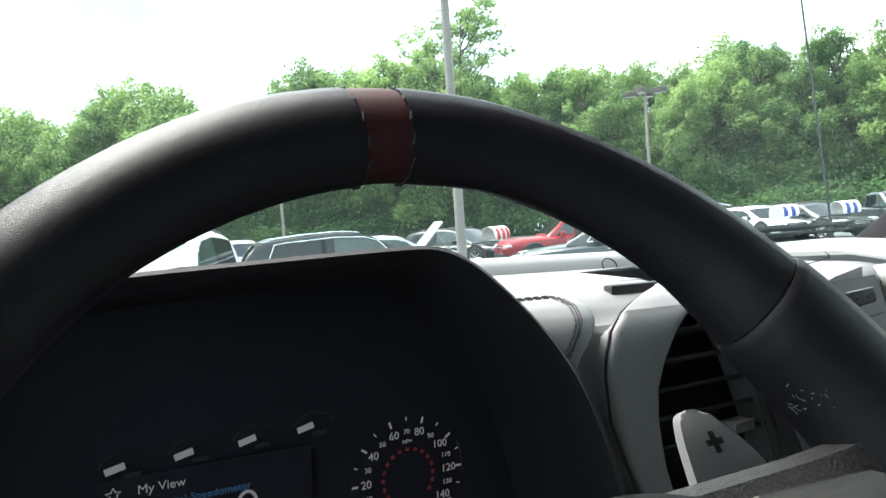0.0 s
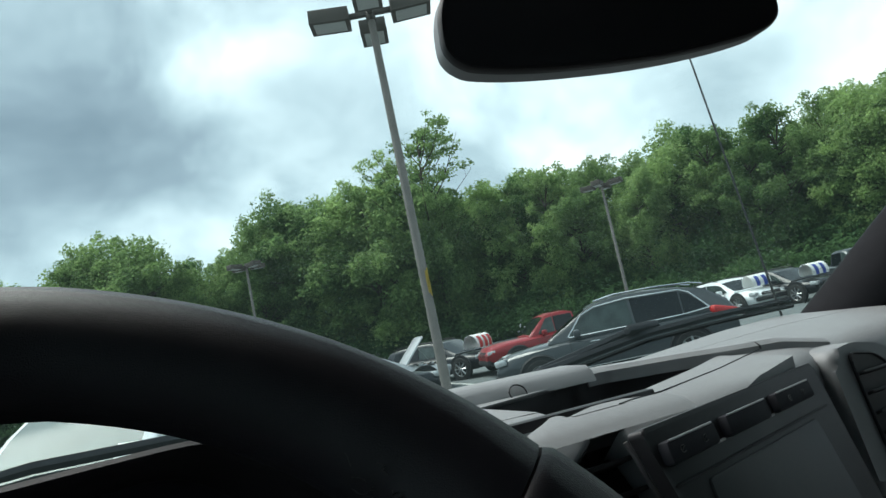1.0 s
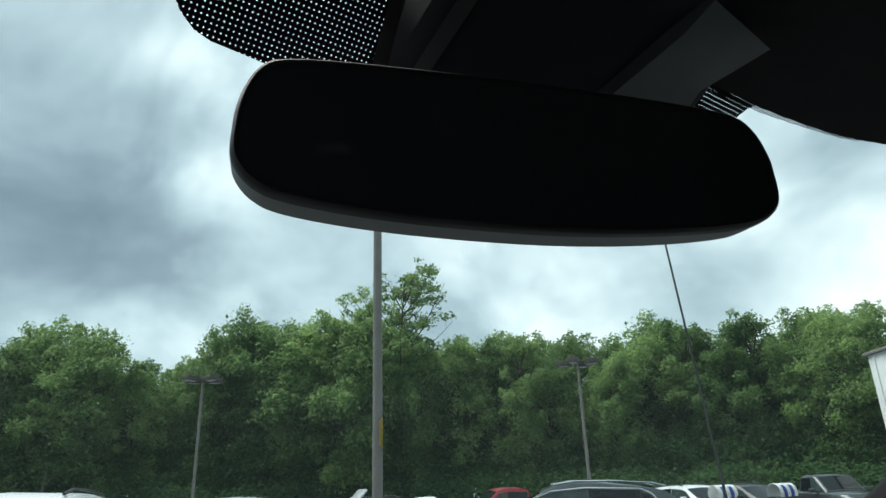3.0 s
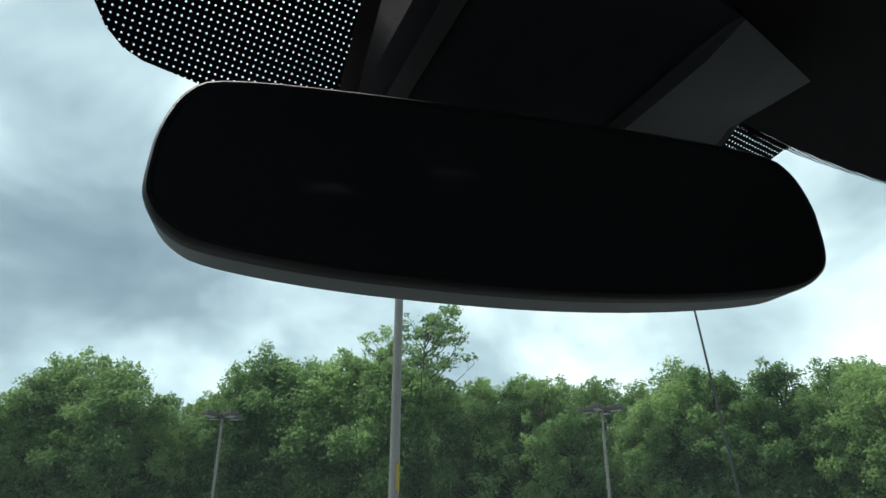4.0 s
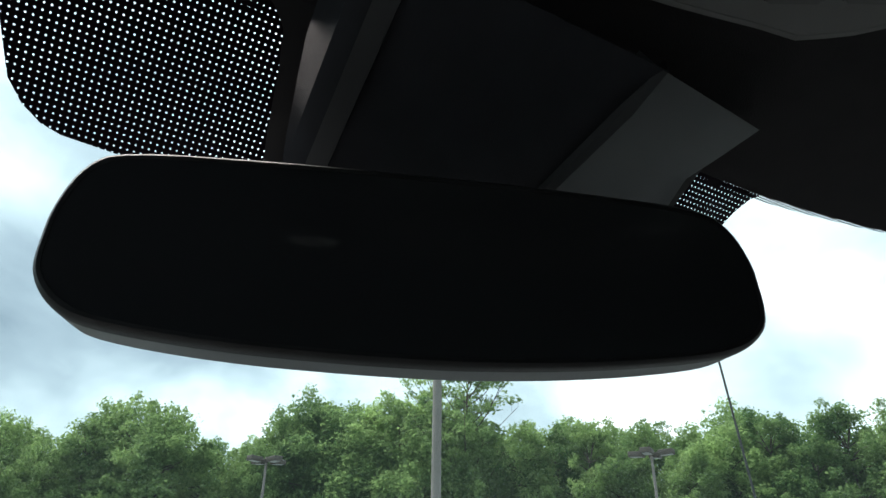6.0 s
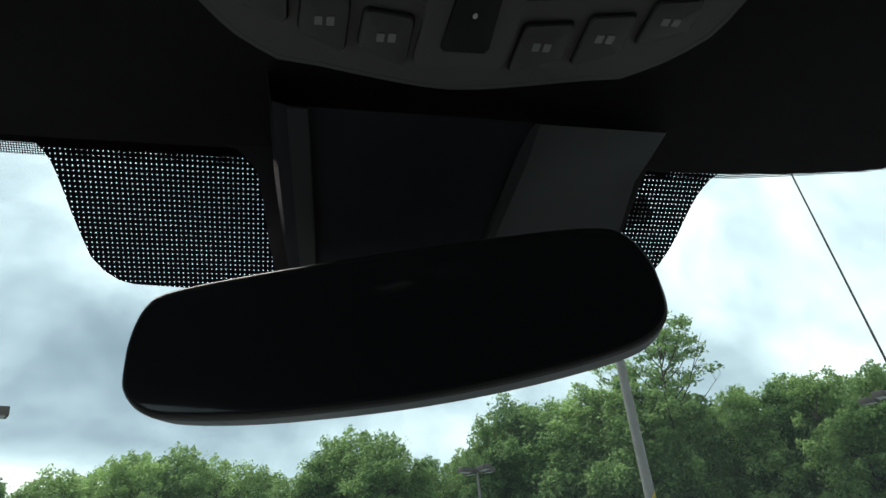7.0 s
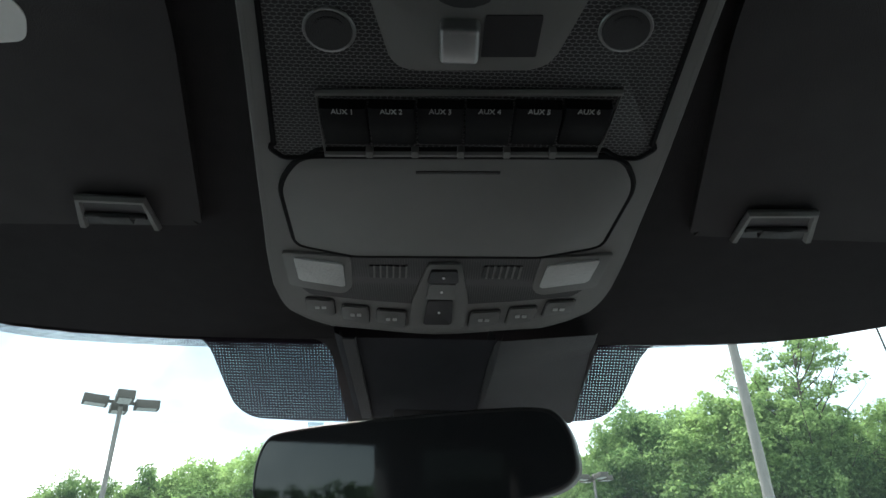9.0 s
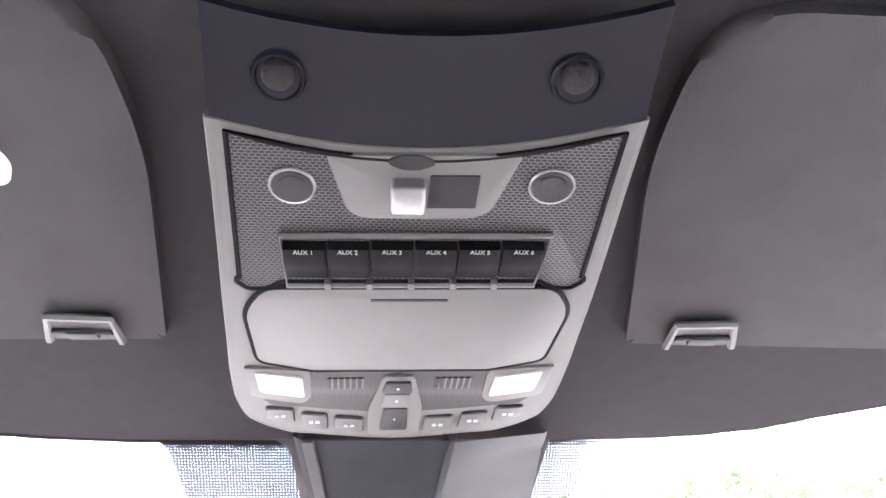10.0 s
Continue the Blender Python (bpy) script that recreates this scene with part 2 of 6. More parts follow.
def leaf_material(name, dark, light):
    """Leaves that differ one by one and from tree to tree, and let some light through."""
    m = bpy.data.materials.new(name)
    m.use_nodes = True
    n, l = m.node_tree.nodes, m.node_tree.links
    b = n["Principled BSDF"]
    geo, oi, co, noi = n.new("ShaderNodeNewGeometry"), n.new("ShaderNodeObjectInfo"), n.new("ShaderNodeTexCoord"), n.new("ShaderNodeTexNoise")
    noi.inputs["Scale"].default_value = 0.45
    l.new(co.outputs["Object"], noi.inputs["Vector"])

    def mth(op, a_, b_):
        k = n.new("ShaderNodeMath")
        k.operation = op
        for i, v in enumerate((a_, b_)):
            if isinstance(v, (int, float)):
                k.inputs[i].default_value = v
            else:
                l.new(v, k.inputs[i])
        return k.outputs[0]
    f_ = mth("ADD", mth("MULTIPLY", geo.outputs["Random Per Island"], 0.30), mth("MULTIPLY", oi.outputs["Random"], 0.45))
    f_ = mth("ADD", f_, mth("MULTIPLY", mth("SUBTRACT", noi.outputs["Fac"], 0.5), 0.9))
    mx = n.new("ShaderNodeMix")
    mx.data_type = "RGBA"
    mx.inputs["A"].default_value, mx.inputs["B"].default_value = (*dark, 1), (*light, 1)
    l.new(f_, mx.inputs["Factor"])
    l.new(mx.outputs["Result"], b.inputs["Base Color"])
    b.inputs["Roughness"].default_value, b.inputs["Specular IOR Level"].default_value = 0.7, 0.15
    tr, ms = n.new("ShaderNodeBsdfTranslucent"), n.new("ShaderNodeMixShader")
    l.new(mx.outputs["Result"], tr.inputs[0])
    ms.inputs[0].default_value = 0.6
    l.new(b.outputs[0], ms.inputs[1])
    l.new(tr.outputs[0], ms.inputs[2])
    l.new(ms.outputs[0], n["Material Output"].inputs[0])
    return m


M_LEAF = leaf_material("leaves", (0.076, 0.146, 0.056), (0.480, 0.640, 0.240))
# darker copy of the leaves: shade below and behind the trees is in its colour
M_LEAF_DARK = leaf_material("shade_darkened_leaves", (0.044, 0.104, 0.044), (0.200, 0.330, 0.125))
M_TYRE = material("tyre_rubber", (0.02, 0.02, 0.02), 0.85, bump=0.3, scale=10, fine=80)
M_RIM = material("alloy_rim", (0.45, 0.46, 0.47), 0.3, 0.9, vary=0.08, scale=10, bump=0.0)
M_CHROME = material("chrome_trim", (0.65, 0.66, 0.67), 0.12, 1.0, vary=0.03, bump=0.0)
M_CARGLASS = material("tinted_car_glass", (0.007, 0.009, 0.012), 0.05, vary=0.15, scale=3, bump=0.0, spec=0.35)
M_SIDEPANE = material("clear_side_glass_over_cabin", (0.045, 0.062, 0.060), 0.05, vary=0.5, scale=4, bump=0.0, spec=0.45)
# windshield glass whose pale base colour stands in for the reflected sky
M_FRONTGLASS = material("sky_toned_front_glass", (0.115, 0.145, 0.142), 0.22, vary=0.3, scale=1.2, bump=0.0, spec=0.12)
M_TAIL = material("red_tail_lamp", (0.45, 0.02, 0.02), 0.2, vary=0.15, scale=12, bump=0.0)
M_LAMPCLEAR = material("clear_headlamp", (0.5, 0.52, 0.53), 0.15, 0.3, vary=0.2, scale=12, bump=0.0)


def paint(name, c, coat=0.25, spec=0.4):
    return material(name, c, 0.3, 0.0, vary=0.06, scale=2, bump=0.0, coat=coat, spec=spec)


M_PAINT_BLACK = paint("black_metallic_paint", (0.004, 0.005, 0.009), 0.35, 0.3)
M_PAINT_GREY = paint("graphite_grey_paint", (0.030, 0.036, 0.042), 0.5, 0.5)
M_PAINT_RED = paint("red_paint", (0.26, 0.012, 0.018))
M_PAINT_WHITE = paint("white_paint", (0.74, 0.76, 0.77))
M_PAINT_SILVER = paint("silver_paint", (0.42, 0.43, 0.45))
M_BLUE = material("blue_print", (0.02, 0.05, 0.28), 0.6, vary=0.1)
M_METALCLAD = material("white_metal_cladding", (0.72, 0.73, 0.73), 0.5, vary=0.06, scale=1.0, bump=0.05)

# ---- helpers for building ----
BASE = {}


def mesh_of(bm, name, mat, smooth=True):
    bmesh.ops.recalc_face_normals(bm, faces=bm.faces)
    me = bpy.data.meshes.new(name)
    for fc in bm.faces:
        fc.smooth = smooth
    bm.to_mesh(me)
    bm.free()
    me.materials.append(mat)
    if smooth:
        me.set_sharp_from_angle(angle=radians(38))
    return me


def thing(name, base, label, category, group="", kind="", place=TRUCK):
    ob = new(name)
    ob.empty_display_size = 0.05
    ob.matrix_world = place @ Matrix.Translation(base)
    BASE[ob.name] = Vector(base)
    return tagged(ob, label, category, group, kind)


def part(name, bm, mat, parent, label="", smooth=True):
    """Links bm, given in the thing's own surroundings, as one mesh under a thing or a part."""
    b = BASE[parent.name]
    bmesh.ops.translate(bm, verts=bm.verts, vec=-b)
    ob = new(name, mesh_of(bm, name, mat, smooth))
    ob.parent = parent
    BASE[ob.name] = b
    return tagged(ob, label)


def solo(name, bm, mat, base, label, category, group="", kind="", place=TRUCK, smooth=True):
    b = Vector(base)
    bmesh.ops.translate(bm, verts=bm.verts, vec=-b)
    ob = new(name, mesh_of(bm, name, mat, smooth))
    ob.matrix_world = place @ Matrix.Translation(b)
    BASE[ob.name] = b
    return tagged(ob, label, category, group, kind)


def bevel(bm, w, seg=2, angle=30):
    ed = [e_ for e_ in bm.edges if len(e_.link_faces) == 2 and e_.calc_face_angle(0) > radians(angle)]
    if ed and w:
        bmesh.ops.bevel(bm, geom=ed, offset=w, segments=seg, profile=0.5, affect="EDGES", clamp_overlap=True)
    return bm


def box(c, s, bev=0.0, m=None, seg=2):
    """A bevelled box of size s round c; m turns it about c."""
    bm = bmesh.new()
    bmesh.ops.create_cube(bm, size=1.0, matrix=Matrix.Diagonal((*s, 1)))
    bevel(bm, bev, seg)
    bm.transform(Matrix.Translation(c) @ (m or Matrix.Identity(4)))
    return bm


def join(*bms):
    out = bms[0]
    for b in bms[1:]:
        me = bpy.data.meshes.new("tmp")
        b.to_mesh(me)
        b.free()
        out.from_mesh(me)
        bpy.data.meshes.remove(me)
    return out


def slab(outline, thick, to_world, bev=0.0, seg=2):
    """A flat plate of that outline (x, y), from 0 up to thick in its own z, put in place by to_world(x, y, z)."""
    bm = bmesh.new()
    lo = [bm.verts.new((x, y, 0)) for x, y in outline]
    hi = [bm.verts.new((x, y, thick)) for x, y in outline]
    bm.faces.new(lo[::-1])
    bm.faces.new(hi)
    k = len(lo)
    for i in range(k):
        bm.faces.new((lo[i], lo[(i + 1) % k], hi[(i + 1) % k], hi[i]))
    if bev:
        ed = [e_ for e_ in bm.edges if e_.verts[0] in hi and e_.verts[1] in hi]
        bmesh.ops.bevel(bm, geom=ed, offset=bev, segments=seg, profile=0.5, affect="EDGES", clamp_overlap=True)
    if isinstance(to_world, Matrix):
        bm.transform(to_world)
    else:
        for v in bm.verts:
            v.co = to_world(*v.co)
    return bm


def rounded(pts, r, seg=5):
    """An outline whose corners are rounded by r (one number, or one for each corner)."""
    out, k = [], len(pts)
    for i in range(k):
        p, a, b = Vector(pts[i]), Vector(pts[i - 1]), Vector(pts[(i + 1) % k])
        rr = r[i] if isinstance(r, (list, tuple)) else r
        da, db = (a - p), (b - p)
        ra = min(rr, da.length * 0.48, db.length * 0.48)
        if ra < 1e-6:
            out.append(tuple(p))
            continue
        s, t_ = p + da.normalized() * ra, p + db.normalized() * ra
        for j in range(seg + 1):
            u = j / seg
            q = s * (1 - u) ** 2 + p * 2 * u * (1 - u) + t_ * u ** 2
            out.append(tuple(q))
    return out


def tube(path, rad, n=8, closed=False, cap=True):
    """A round bar along a path of points; rad is a number or one for each point."""
    bm = bmesh.new()
    P = [Vector(p) for p in path]
    rings = []
    for i, p in enumerate(P):
        a = P[i - 1] if (i or closed) else p
        b = P[(i + 1) % len(P)] if (i < len(P) - 1 or closed) else p
        d = (b - a).normalized()
        side = d.cross(Vector((0, 0, 1)))
        side = side.normalized() if side.length > 1e-3 else d.cross(Vector((0, 1, 0))).normalized()
        up = side.cross(d)
        r = rad[i] if isinstance(rad, (list, tuple)) else rad
        rings.append([bm.verts.new(p + (side * math.cos(2 * math.pi * j / n) + up * math.sin(2 * math.pi * j / n)) * r) for j in range(n)])
    pairs = list(zip(rings, rings[1:])) + ([(rings[-1], rings[0])] if closed else [])
    for a, b in pairs:
        for j in range(n):
            bm.faces.new((a[j], a[(j + 1) % n], b[(j + 1) % n], b[j]))
    if cap and not closed:
        bm.faces.new(rings[0][::-1])
        bm.faces.new(rings[-1])
    return bm


def sheet(fn, us, vs, thick=0.0):
    """A surface through fn(u, v) for the given us and vs, thickened along z by thick (may be negative)."""
    bm = bmesh.new()
    g = [[bm.verts.new(fn(u, v)) for v in vs] for u in us]
    for i in range(len(us) - 1):
        for j in range(len(vs) - 1):
            bm.faces.new((g[i][j], g[i + 1][j], g[i + 1][j + 1], g[i][j + 1]))
    if thick:
        r = bmesh.ops.extrude_face_region(bm, geom=bm.faces[:])
        bmesh.ops.translate(bm, verts=[v for v in r["geom"] if isinstance(v, bmesh.types.BMVert)], vec=(0, 0, thick))
    return bm


def loft(rings, closed=True, caps=True):
    """Skin between rings of points with equal counts."""
    bm = bmesh.new()
    R_ = [[bm.verts.new(p) for p in ring] for ring in rings]
    k = len(R_[0])
    for a, b in zip(R_, R_[1:]):
        for j in range(k if closed else k - 1):
            bm.faces.new((a[j], a[(j + 1) % k], b[(j + 1) % k], b[j]))
    if caps:
        bm.faces.new(R_[0][::-1])
        bm.faces.new(R_[-1])
    return bm


def lettering(text, size, m, depth=0.0002):
    cu = bpy.data.curves.new("letters", "FONT")
    cu.body, cu.size, cu.align_x, cu.align_y, cu.extrude, cu.resolution_u = text, size, "CENTER", "CENTER", depth, 3
    tmp = bpy.data.objects.new("letters", cu)
    me = bpy.data.meshes.new_from_object(tmp)
    bm = bmesh.new()
    bm.from_mesh(me)
    bpy.data.objects.remove(tmp)
    bpy.data.curves.remove(cu)
    bpy.data.meshes.remove(me)
    bm.transform(m)
    return bm


def lin(a, b, n):
    return [a + (b - a) * i / (n - 1) for i in range(n)]


def curve(x, pts):
    return float(np.interp(x, [p[0] for p in pts], [p[1] for p in pts]))


# ---- the cab: closed shell, glass, headliner ----
SLOPE = radians(38.5)


def sweep(x):
    """How far the windshield's sides are swept back."""
    d = max(0.0, abs(x) - 0.20)
    k = 0.62 if x > 0 else 0.45
    return k * d * d if d < 0.24 else k * (0.0576 + 0.48 * (d - 0.24)) * 0.9 + k * 0.00576


def wind(x, s, off=0.0):
    """A point of the windshield: s metres down from its top edge, off metres towards the cab."""
    back = sweep(x)
    return (x, 0.20 + s * math.cos(SLOPE) - back - off * math.sin(SLOPE), 1.8722 - s * math.sin(SLOPE) - off * math.cos(SLOPE))


def liner(x, y):
    """Height of the headliner's underside."""
    z = curve(y, [(-1.6, 1.89), (-0.9, 1.925), (-0.25, 1.912), (0.0, 1.895), (0.12, 1.881), (0.21, 1.8665)])
    return z - 0.25 * max(0.0, abs(x) - 0.45) ** 2


def edge_s(x):
    """How far down the glass the headliner's front edge reaches."""
    return curve(x, [(-0.76, -0.06), (-0.45, -0.02), (-0.39, 0.001), (-0.35, 0.005), (-0.2, 0.006), (0, 0.004), (0.19, -0.002), (0.25, -0.0065), (0.30, -0.0095), (0.34, -0.0165), (0.385, -0.031), (0.42, -0.0355), (0.5, -0.042), (0.76, -0.07)])


def edge_y(x):
    return 0.20 - sweep(x) + math.cos(SLOPE) * edge_s(x)


def build_cab():
    xs = lin(-0.76, 0.76, 33)
    vs = lin(0, 1, 24)
    bm = sheet(lambda x, v: (x, edge_y(x) + (-1.6 - edge_y(x)) * v ** 1.3, liner(x, edge_y(x) + (-1.6 - edge_y(x)) * v ** 1.3)), xs, vs, 0.05)
    solo("ceiling", bm, M_HEAD, (0, -0.7, 1.9), "dark cloth headliner lining the cab roof", "ceiling", kind="structure")
    # windshield
    w = thing("window_1", (0, 0.5, 1.5), "raked clear windshield with a black dotted border", "windshield", kind="structure")
    pane = part("pane", sheet(lambda x, s: wind(x, s), lin(-0.76, 0.76, 27), lin(-0.06, 0.80, 9), 0.005), M_GLASS, w)
    pane.visible_shadow = False

    def printed(outline_fn, ss, ts, mat, name, off=0.003):
        bm = bmesh.new()
        uv = bm.loops.layers.uv.new("UVMap")
        rows = []
        for s in ss:
            a, b = outline_fn(s)
            rows.append([(a + (b - a) * t_, s) for t_ in ts])
        vv = [[bm.verts.new(wind(x, s, off)) for x, s in r] for r in rows]
        for i in range(len(rows) - 1):
            for j in range(len(ts) - 1):
                fc = bm.faces.new((vv[i][j], vv[i + 1][j], vv[i + 1][j + 1], vv[i][j + 1]))
                for lp, (x, s) in zip(fc.loops, (rows[i][j], rows[i + 1][j], rows[i + 1][j + 1], rows[i][j + 1])):
                    lp[uv].uv = (x + 1, s + 1)
        ob = part(name, bm, mat, w)
        ob.visible_shadow = False
        return ob

    left = [(-0.01, -0.232), (0.0, -0.2225), (0.006, -0.2155), (0.012, -0.2105), (0.025, -0.2065), (0.045, -0.202), (0.060, -0.198), (0.072, -0.1945), (0.081, -0.188), (0.087, -0.180), (0.0900, -0.170), (0.0912, -0.150), (0.0918, -0.125)]
    right = [(-0.01, 0.205), (-0.004, 0.195), (0.006, 0.184), (0.015, 0.179), (0.025, 0.1755), (0.045, 0.171), (0.055, 0.168), (0.067, 0.163), (0.076, 0.157), (0.082, 0.148), (0.0845, 0.140), (0.0855, 0.123), (0.0918, 0.10)]
    printed(lambda s: (curve(s, left), curve(s, right)), [-0.010, -0.004, 0, 0.003, 0.006, 0.010, 0.015, 0.022, 0.034, 0.045, 0.055, 0.065, 0.072, 0.076, 0.081, 0.0845, 0.087, 0.0895, 0.0915], lin(0, 1, 15), M_DOTS, "dotted_print")
    solid_l = [(-0.006, -0.16), (-0.002, -0.122), (0.003, -0.110), (0.008, -0.1045), (0.014, -0.100), (0.025, -0.0975), (0.056, -0.0935), (0.0905, -0.087), (0.0912, -0.072), (0.12, -0.055)]
    printed(lambda s: (curve(s, solid_l), curve(s, [(-0.006, 0.141), (0.0, 0.139), (0.034, 0.133), (0.085, 0.122), (0.0911, 0.085)])), [-0.006, -0.002, 0, 0.003, 0.006, 0.010, 0.014, 0.03, 0.06, 0.085, 0.0905, 0.0912, 0.120], lin(0, 1, 9), M_FRIT, "black_print", 0.0045)
    bm = bmesh.new()
    uv = bm.loops.layers.uv.new("UVMap")
    cols = lin(-0.70, 0.70, 90)
    strip = [[(x, edge_s(x) + o) for x in cols] for o in (-0.012, -0.004, 0.002, 0.0065)]
    vv = [[bm.verts.new(wind(x, s, 0.0035)) for x, s in row] for row in strip]
    for i in range(3):
        for j in range(len(cols) - 1):
            fc = bm.faces.new((vv[i][j], vv[i + 1][j], vv[i + 1][j + 1], vv[i][j + 1]))
            for lp, (x, s) in zip(fc.loops, (strip[i][j], strip[i + 1][j], strip[i + 1][j + 1], strip[i][j + 1])):
                lp[uv].uv = (x + 1, s + 1)
    part("dotted_print", bm, M_DOTS_FINE, w).visible_shadow = False
    foot = lambda x: curve(x, [(-0.75, 0.70), (-0.3, 0.705), (0.15, 0.715), (0.31, 0.685), (0.45, 0.655), (0.67, 0.635), (0.75, 0.63)])
    low = part("black_print", sheet(lambda x, v: wind(x, foot(x) + (0.80 - foot(x)) * v, 0.003), lin(-0.75, 0.75, 30), lin(0, 1, 5), -0.001), M_FRIT, w)
    low.visible_shadow = False
    # pillars along the windshield's sides
    for sx, nm in ((-1, "pillar"), (1, "pillar")):
        rings = []
        for s in lin(-0.03, 0.72, 12):
            o = Vector(wind(sx * 0.706, s))
            a, b = 0.064, 0.060
            rings.append([o + Vector((sx * (a * math.cos(t_) * 0.9 + 0.02), b * math.sin(t_) * 0.6 - 0.05, b * math.sin(t_) * 0.8 + a * math.cos(t_) * 0.2 - 0.02)) for t_ in lin(0, 2 * math.pi * 11 / 12, 12)])
        solo("windshield_pillar", loft(rings), M_PILLAR, rings[0][0], "dark grain-plastic windshield pillar of the cab", "pillar", "windshield pillars", "structure")
    # sides with window openings, back, floor
    for sx, nm in ((-1, "wall_left"), (1, "wall_right")):
        x = sx * 0.80
        lo = box((x, -0.35, 0.87), (0.06, 2.6, 0.96), 0.01)
        post = box((x, -0.70, 1.62), (0.06, 0.13, 0.56), 0.01)
        back = box((x, -1.45, 1.62), (0.06, 0.44, 0.56), 0.01)
        rail = box((x, -0.79, 1.885), (0.08, 1.74, 0.07), 0.01)
        solo(nm, join(lo, post, back, rail), M_CAB, (x, -0.35, 0.4), "dark door side of the cab with window openings", "wall", kind="structure")
    bm = join(box((0, -1.66, 0.87), (1.66, 0.06, 0.99), 0.01), box((0, -1.66, 1.88), (1.66, 0.06, 0.12), 0.01),
              box((-0.72, -1.66, 1.595), (0.22, 0.06, 0.45), 0.01), box((0.72, -1.66, 1.595), (0.22, 0.06, 0.45), 0.01))
    solo("wall_back", bm, M_CAB, (0, -1.66, 0.4), "dark back wall of the cab round its rear window", "wall", kind="structure")
    solo("floor", box((0, -0.3, 0.38), (1.66, 2.8, 0.04), 0.005), M_CAB, (0, -0.3, 0.36), "dark carpeted cab floor", "floor", kind="structure")
    fw = join(box((0, 1.02, 0.86), (1.66, 0.05, 1.0), 0.01))
    solo("wall_front", fw, M_CAB, (0, 1.0, 0.4), "dark bulkhead below the windshield", "wall", kind="structure")
    # panes in the doors and the rear wall
    M_DOORGLASS, M_REARGLASS = M_SIDEGLASS, glass("privacy_glass_pane", (0.16, 0.19, 0.17), 0.02)
    for k, (x, y, sx_, sy, mat, lab) in enumerate(((-0.80, -0.26, 0.006, 0.74, M_DOORGLASS, "clear"), (0.80, -0.26, 0.006, 0.74, M_DOORGLASS, "clear"), (-0.80, -1.0, 0.006, 0.46, M_REARGLASS, "dark-tinted"), (0.80, -1.0, 0.006, 0.46, M_REARGLASS, "dark-tinted"), (0.0, -1.66, 1.22, 0.006, M_REARGLASS, "dark-tinted"))):
        win = solo("window_%d" % (k + 2), box((x, y, 1.60), (sx_, sy, 0.50), 0.0), mat, (x, y, 1.35), lab + " closed cab window", "window", kind="structure")
        win.visible_shadow = False
    # roof glass behind the console
    g = thing("roof_window", (0, -0.55, 1.90), "closed dark-tinted roof window", "roof window", kind="structure")
    part("pane", sheet(lambda x, y: (x, y, liner(x, y) - 0.014), lin(-0.33, 0.33, 13), lin(-0.95, -0.262, 12), 0.004), M_ROOFGLASS, g)


build_cab()


# ---- overhead console ----
def zc(y):
    return curve(y, [(-0.26, 1.893), (-0.21, 1.881), (-0.14, 1.864), (-0.09, 1.855), (0.0, 1.849), (0.05, 1.844), (0.14, 1.837)])


def along(y):
    """Where a row of the console lies along the roof."""
    return curve(y, [(-0.26, -0.247), (-0.2055, -0.195), (-0.1905, -0.1785), (-0.1745, -0.161), (-0.152, -0.143), (-0.1395, -0.131), (-0.1125, -0.095), (-0.1065, -0.0915), (-0.0966, -0.082), (-0.006, -0.001), (0.0, 0.0005), (0.030, 0.0335), (0.045, 0.0525), (0.058, 0.070), (0.074, 0.0955), (0.1275, 0.1075)])


def con(x, y, z):
    v = along(y)
    return Vector((x * 0.975 - 0.058 * v, v - 0.030 * x, zc(v) - z))


def on_con(x, y, turn=0.0, proud=0.0):
    """A frame on the console's underside, its z out of the surface (down) and its y towards the rear."""
    d = (zc(along(y) + 0.005) - zc(along(y) - 0.005)) / 0.01
    fwd = Vector((0, 1, d)).normalized()
    right = Vector((1, 0, 0))
    up = -fwd
    nrm = right.cross(up).normalized()
    m = Matrix((right, up, nrm)).transposed().to_4x4()
    return Matrix.Translation(con(x, y, proud)) @ m @ pose(0, 0, 0, 0, 0, turn)


def weave(name, base, hole, pitch_x, pitch_y, radius=0.33):
    m = material(name, base, 0.6, vary=0.08, scale=60, bump=0.1)
    n, l = m.node_tree.nodes, m.node_tree.links
    b = n["Principled BSDF"]
    co, sep = n.new("ShaderNodeTexCoord"), n.new("ShaderNodeSeparateXYZ")
    l.new(co.outputs["Object"], sep.inputs[0])

    def mth(op, a, b_=None):
        k = n.new("ShaderNodeMath")
        k.operation = op
        for i, v in enumerate((a, b_)):
            if v is None:
                continue
            if isinstance(v, (int, float)):
                k.inputs[i].default_value = v
            else:
                l.new(v, k.inputs[i])
        return k.outputs[0]
    u, v = mth("DIVIDE", mth("ADD", sep.outputs["X"], 5.0), pitch_x), mth("DIVIDE", mth("ADD", sep.outputs["Y"], 5.0), pitch_y)
    sh = mth("MULTIPLY", mth("PINGPONG", mth("FLOOR", v), 1.0), 0.5)
    fu = mth("SUBTRACT", mth("FRACT", mth("ADD", u, sh)), 0.5)
    fv = mth("SUBTRACT", mth("FRACT", v), 0.5)
    d = mth("SQRT", mth("ADD", mth("MULTIPLY", fu, fu), mth("MULTIPLY", fv, fv)))
    k = mth("LESS_THAN", d, radius)
    src = b.inputs["Base Color"].links[0].from_socket
    mx = n.new("ShaderNodeMix")
    mx.data_type = "RGBA"
    l.new(k, mx.inputs["Factor"])
    l.new(src, mx.inputs["A"])
    mx.inputs["B"].default_value = (*hole, 1)
    l.new(mx.outputs["Result"], b.inputs["Base Color"])
    return m


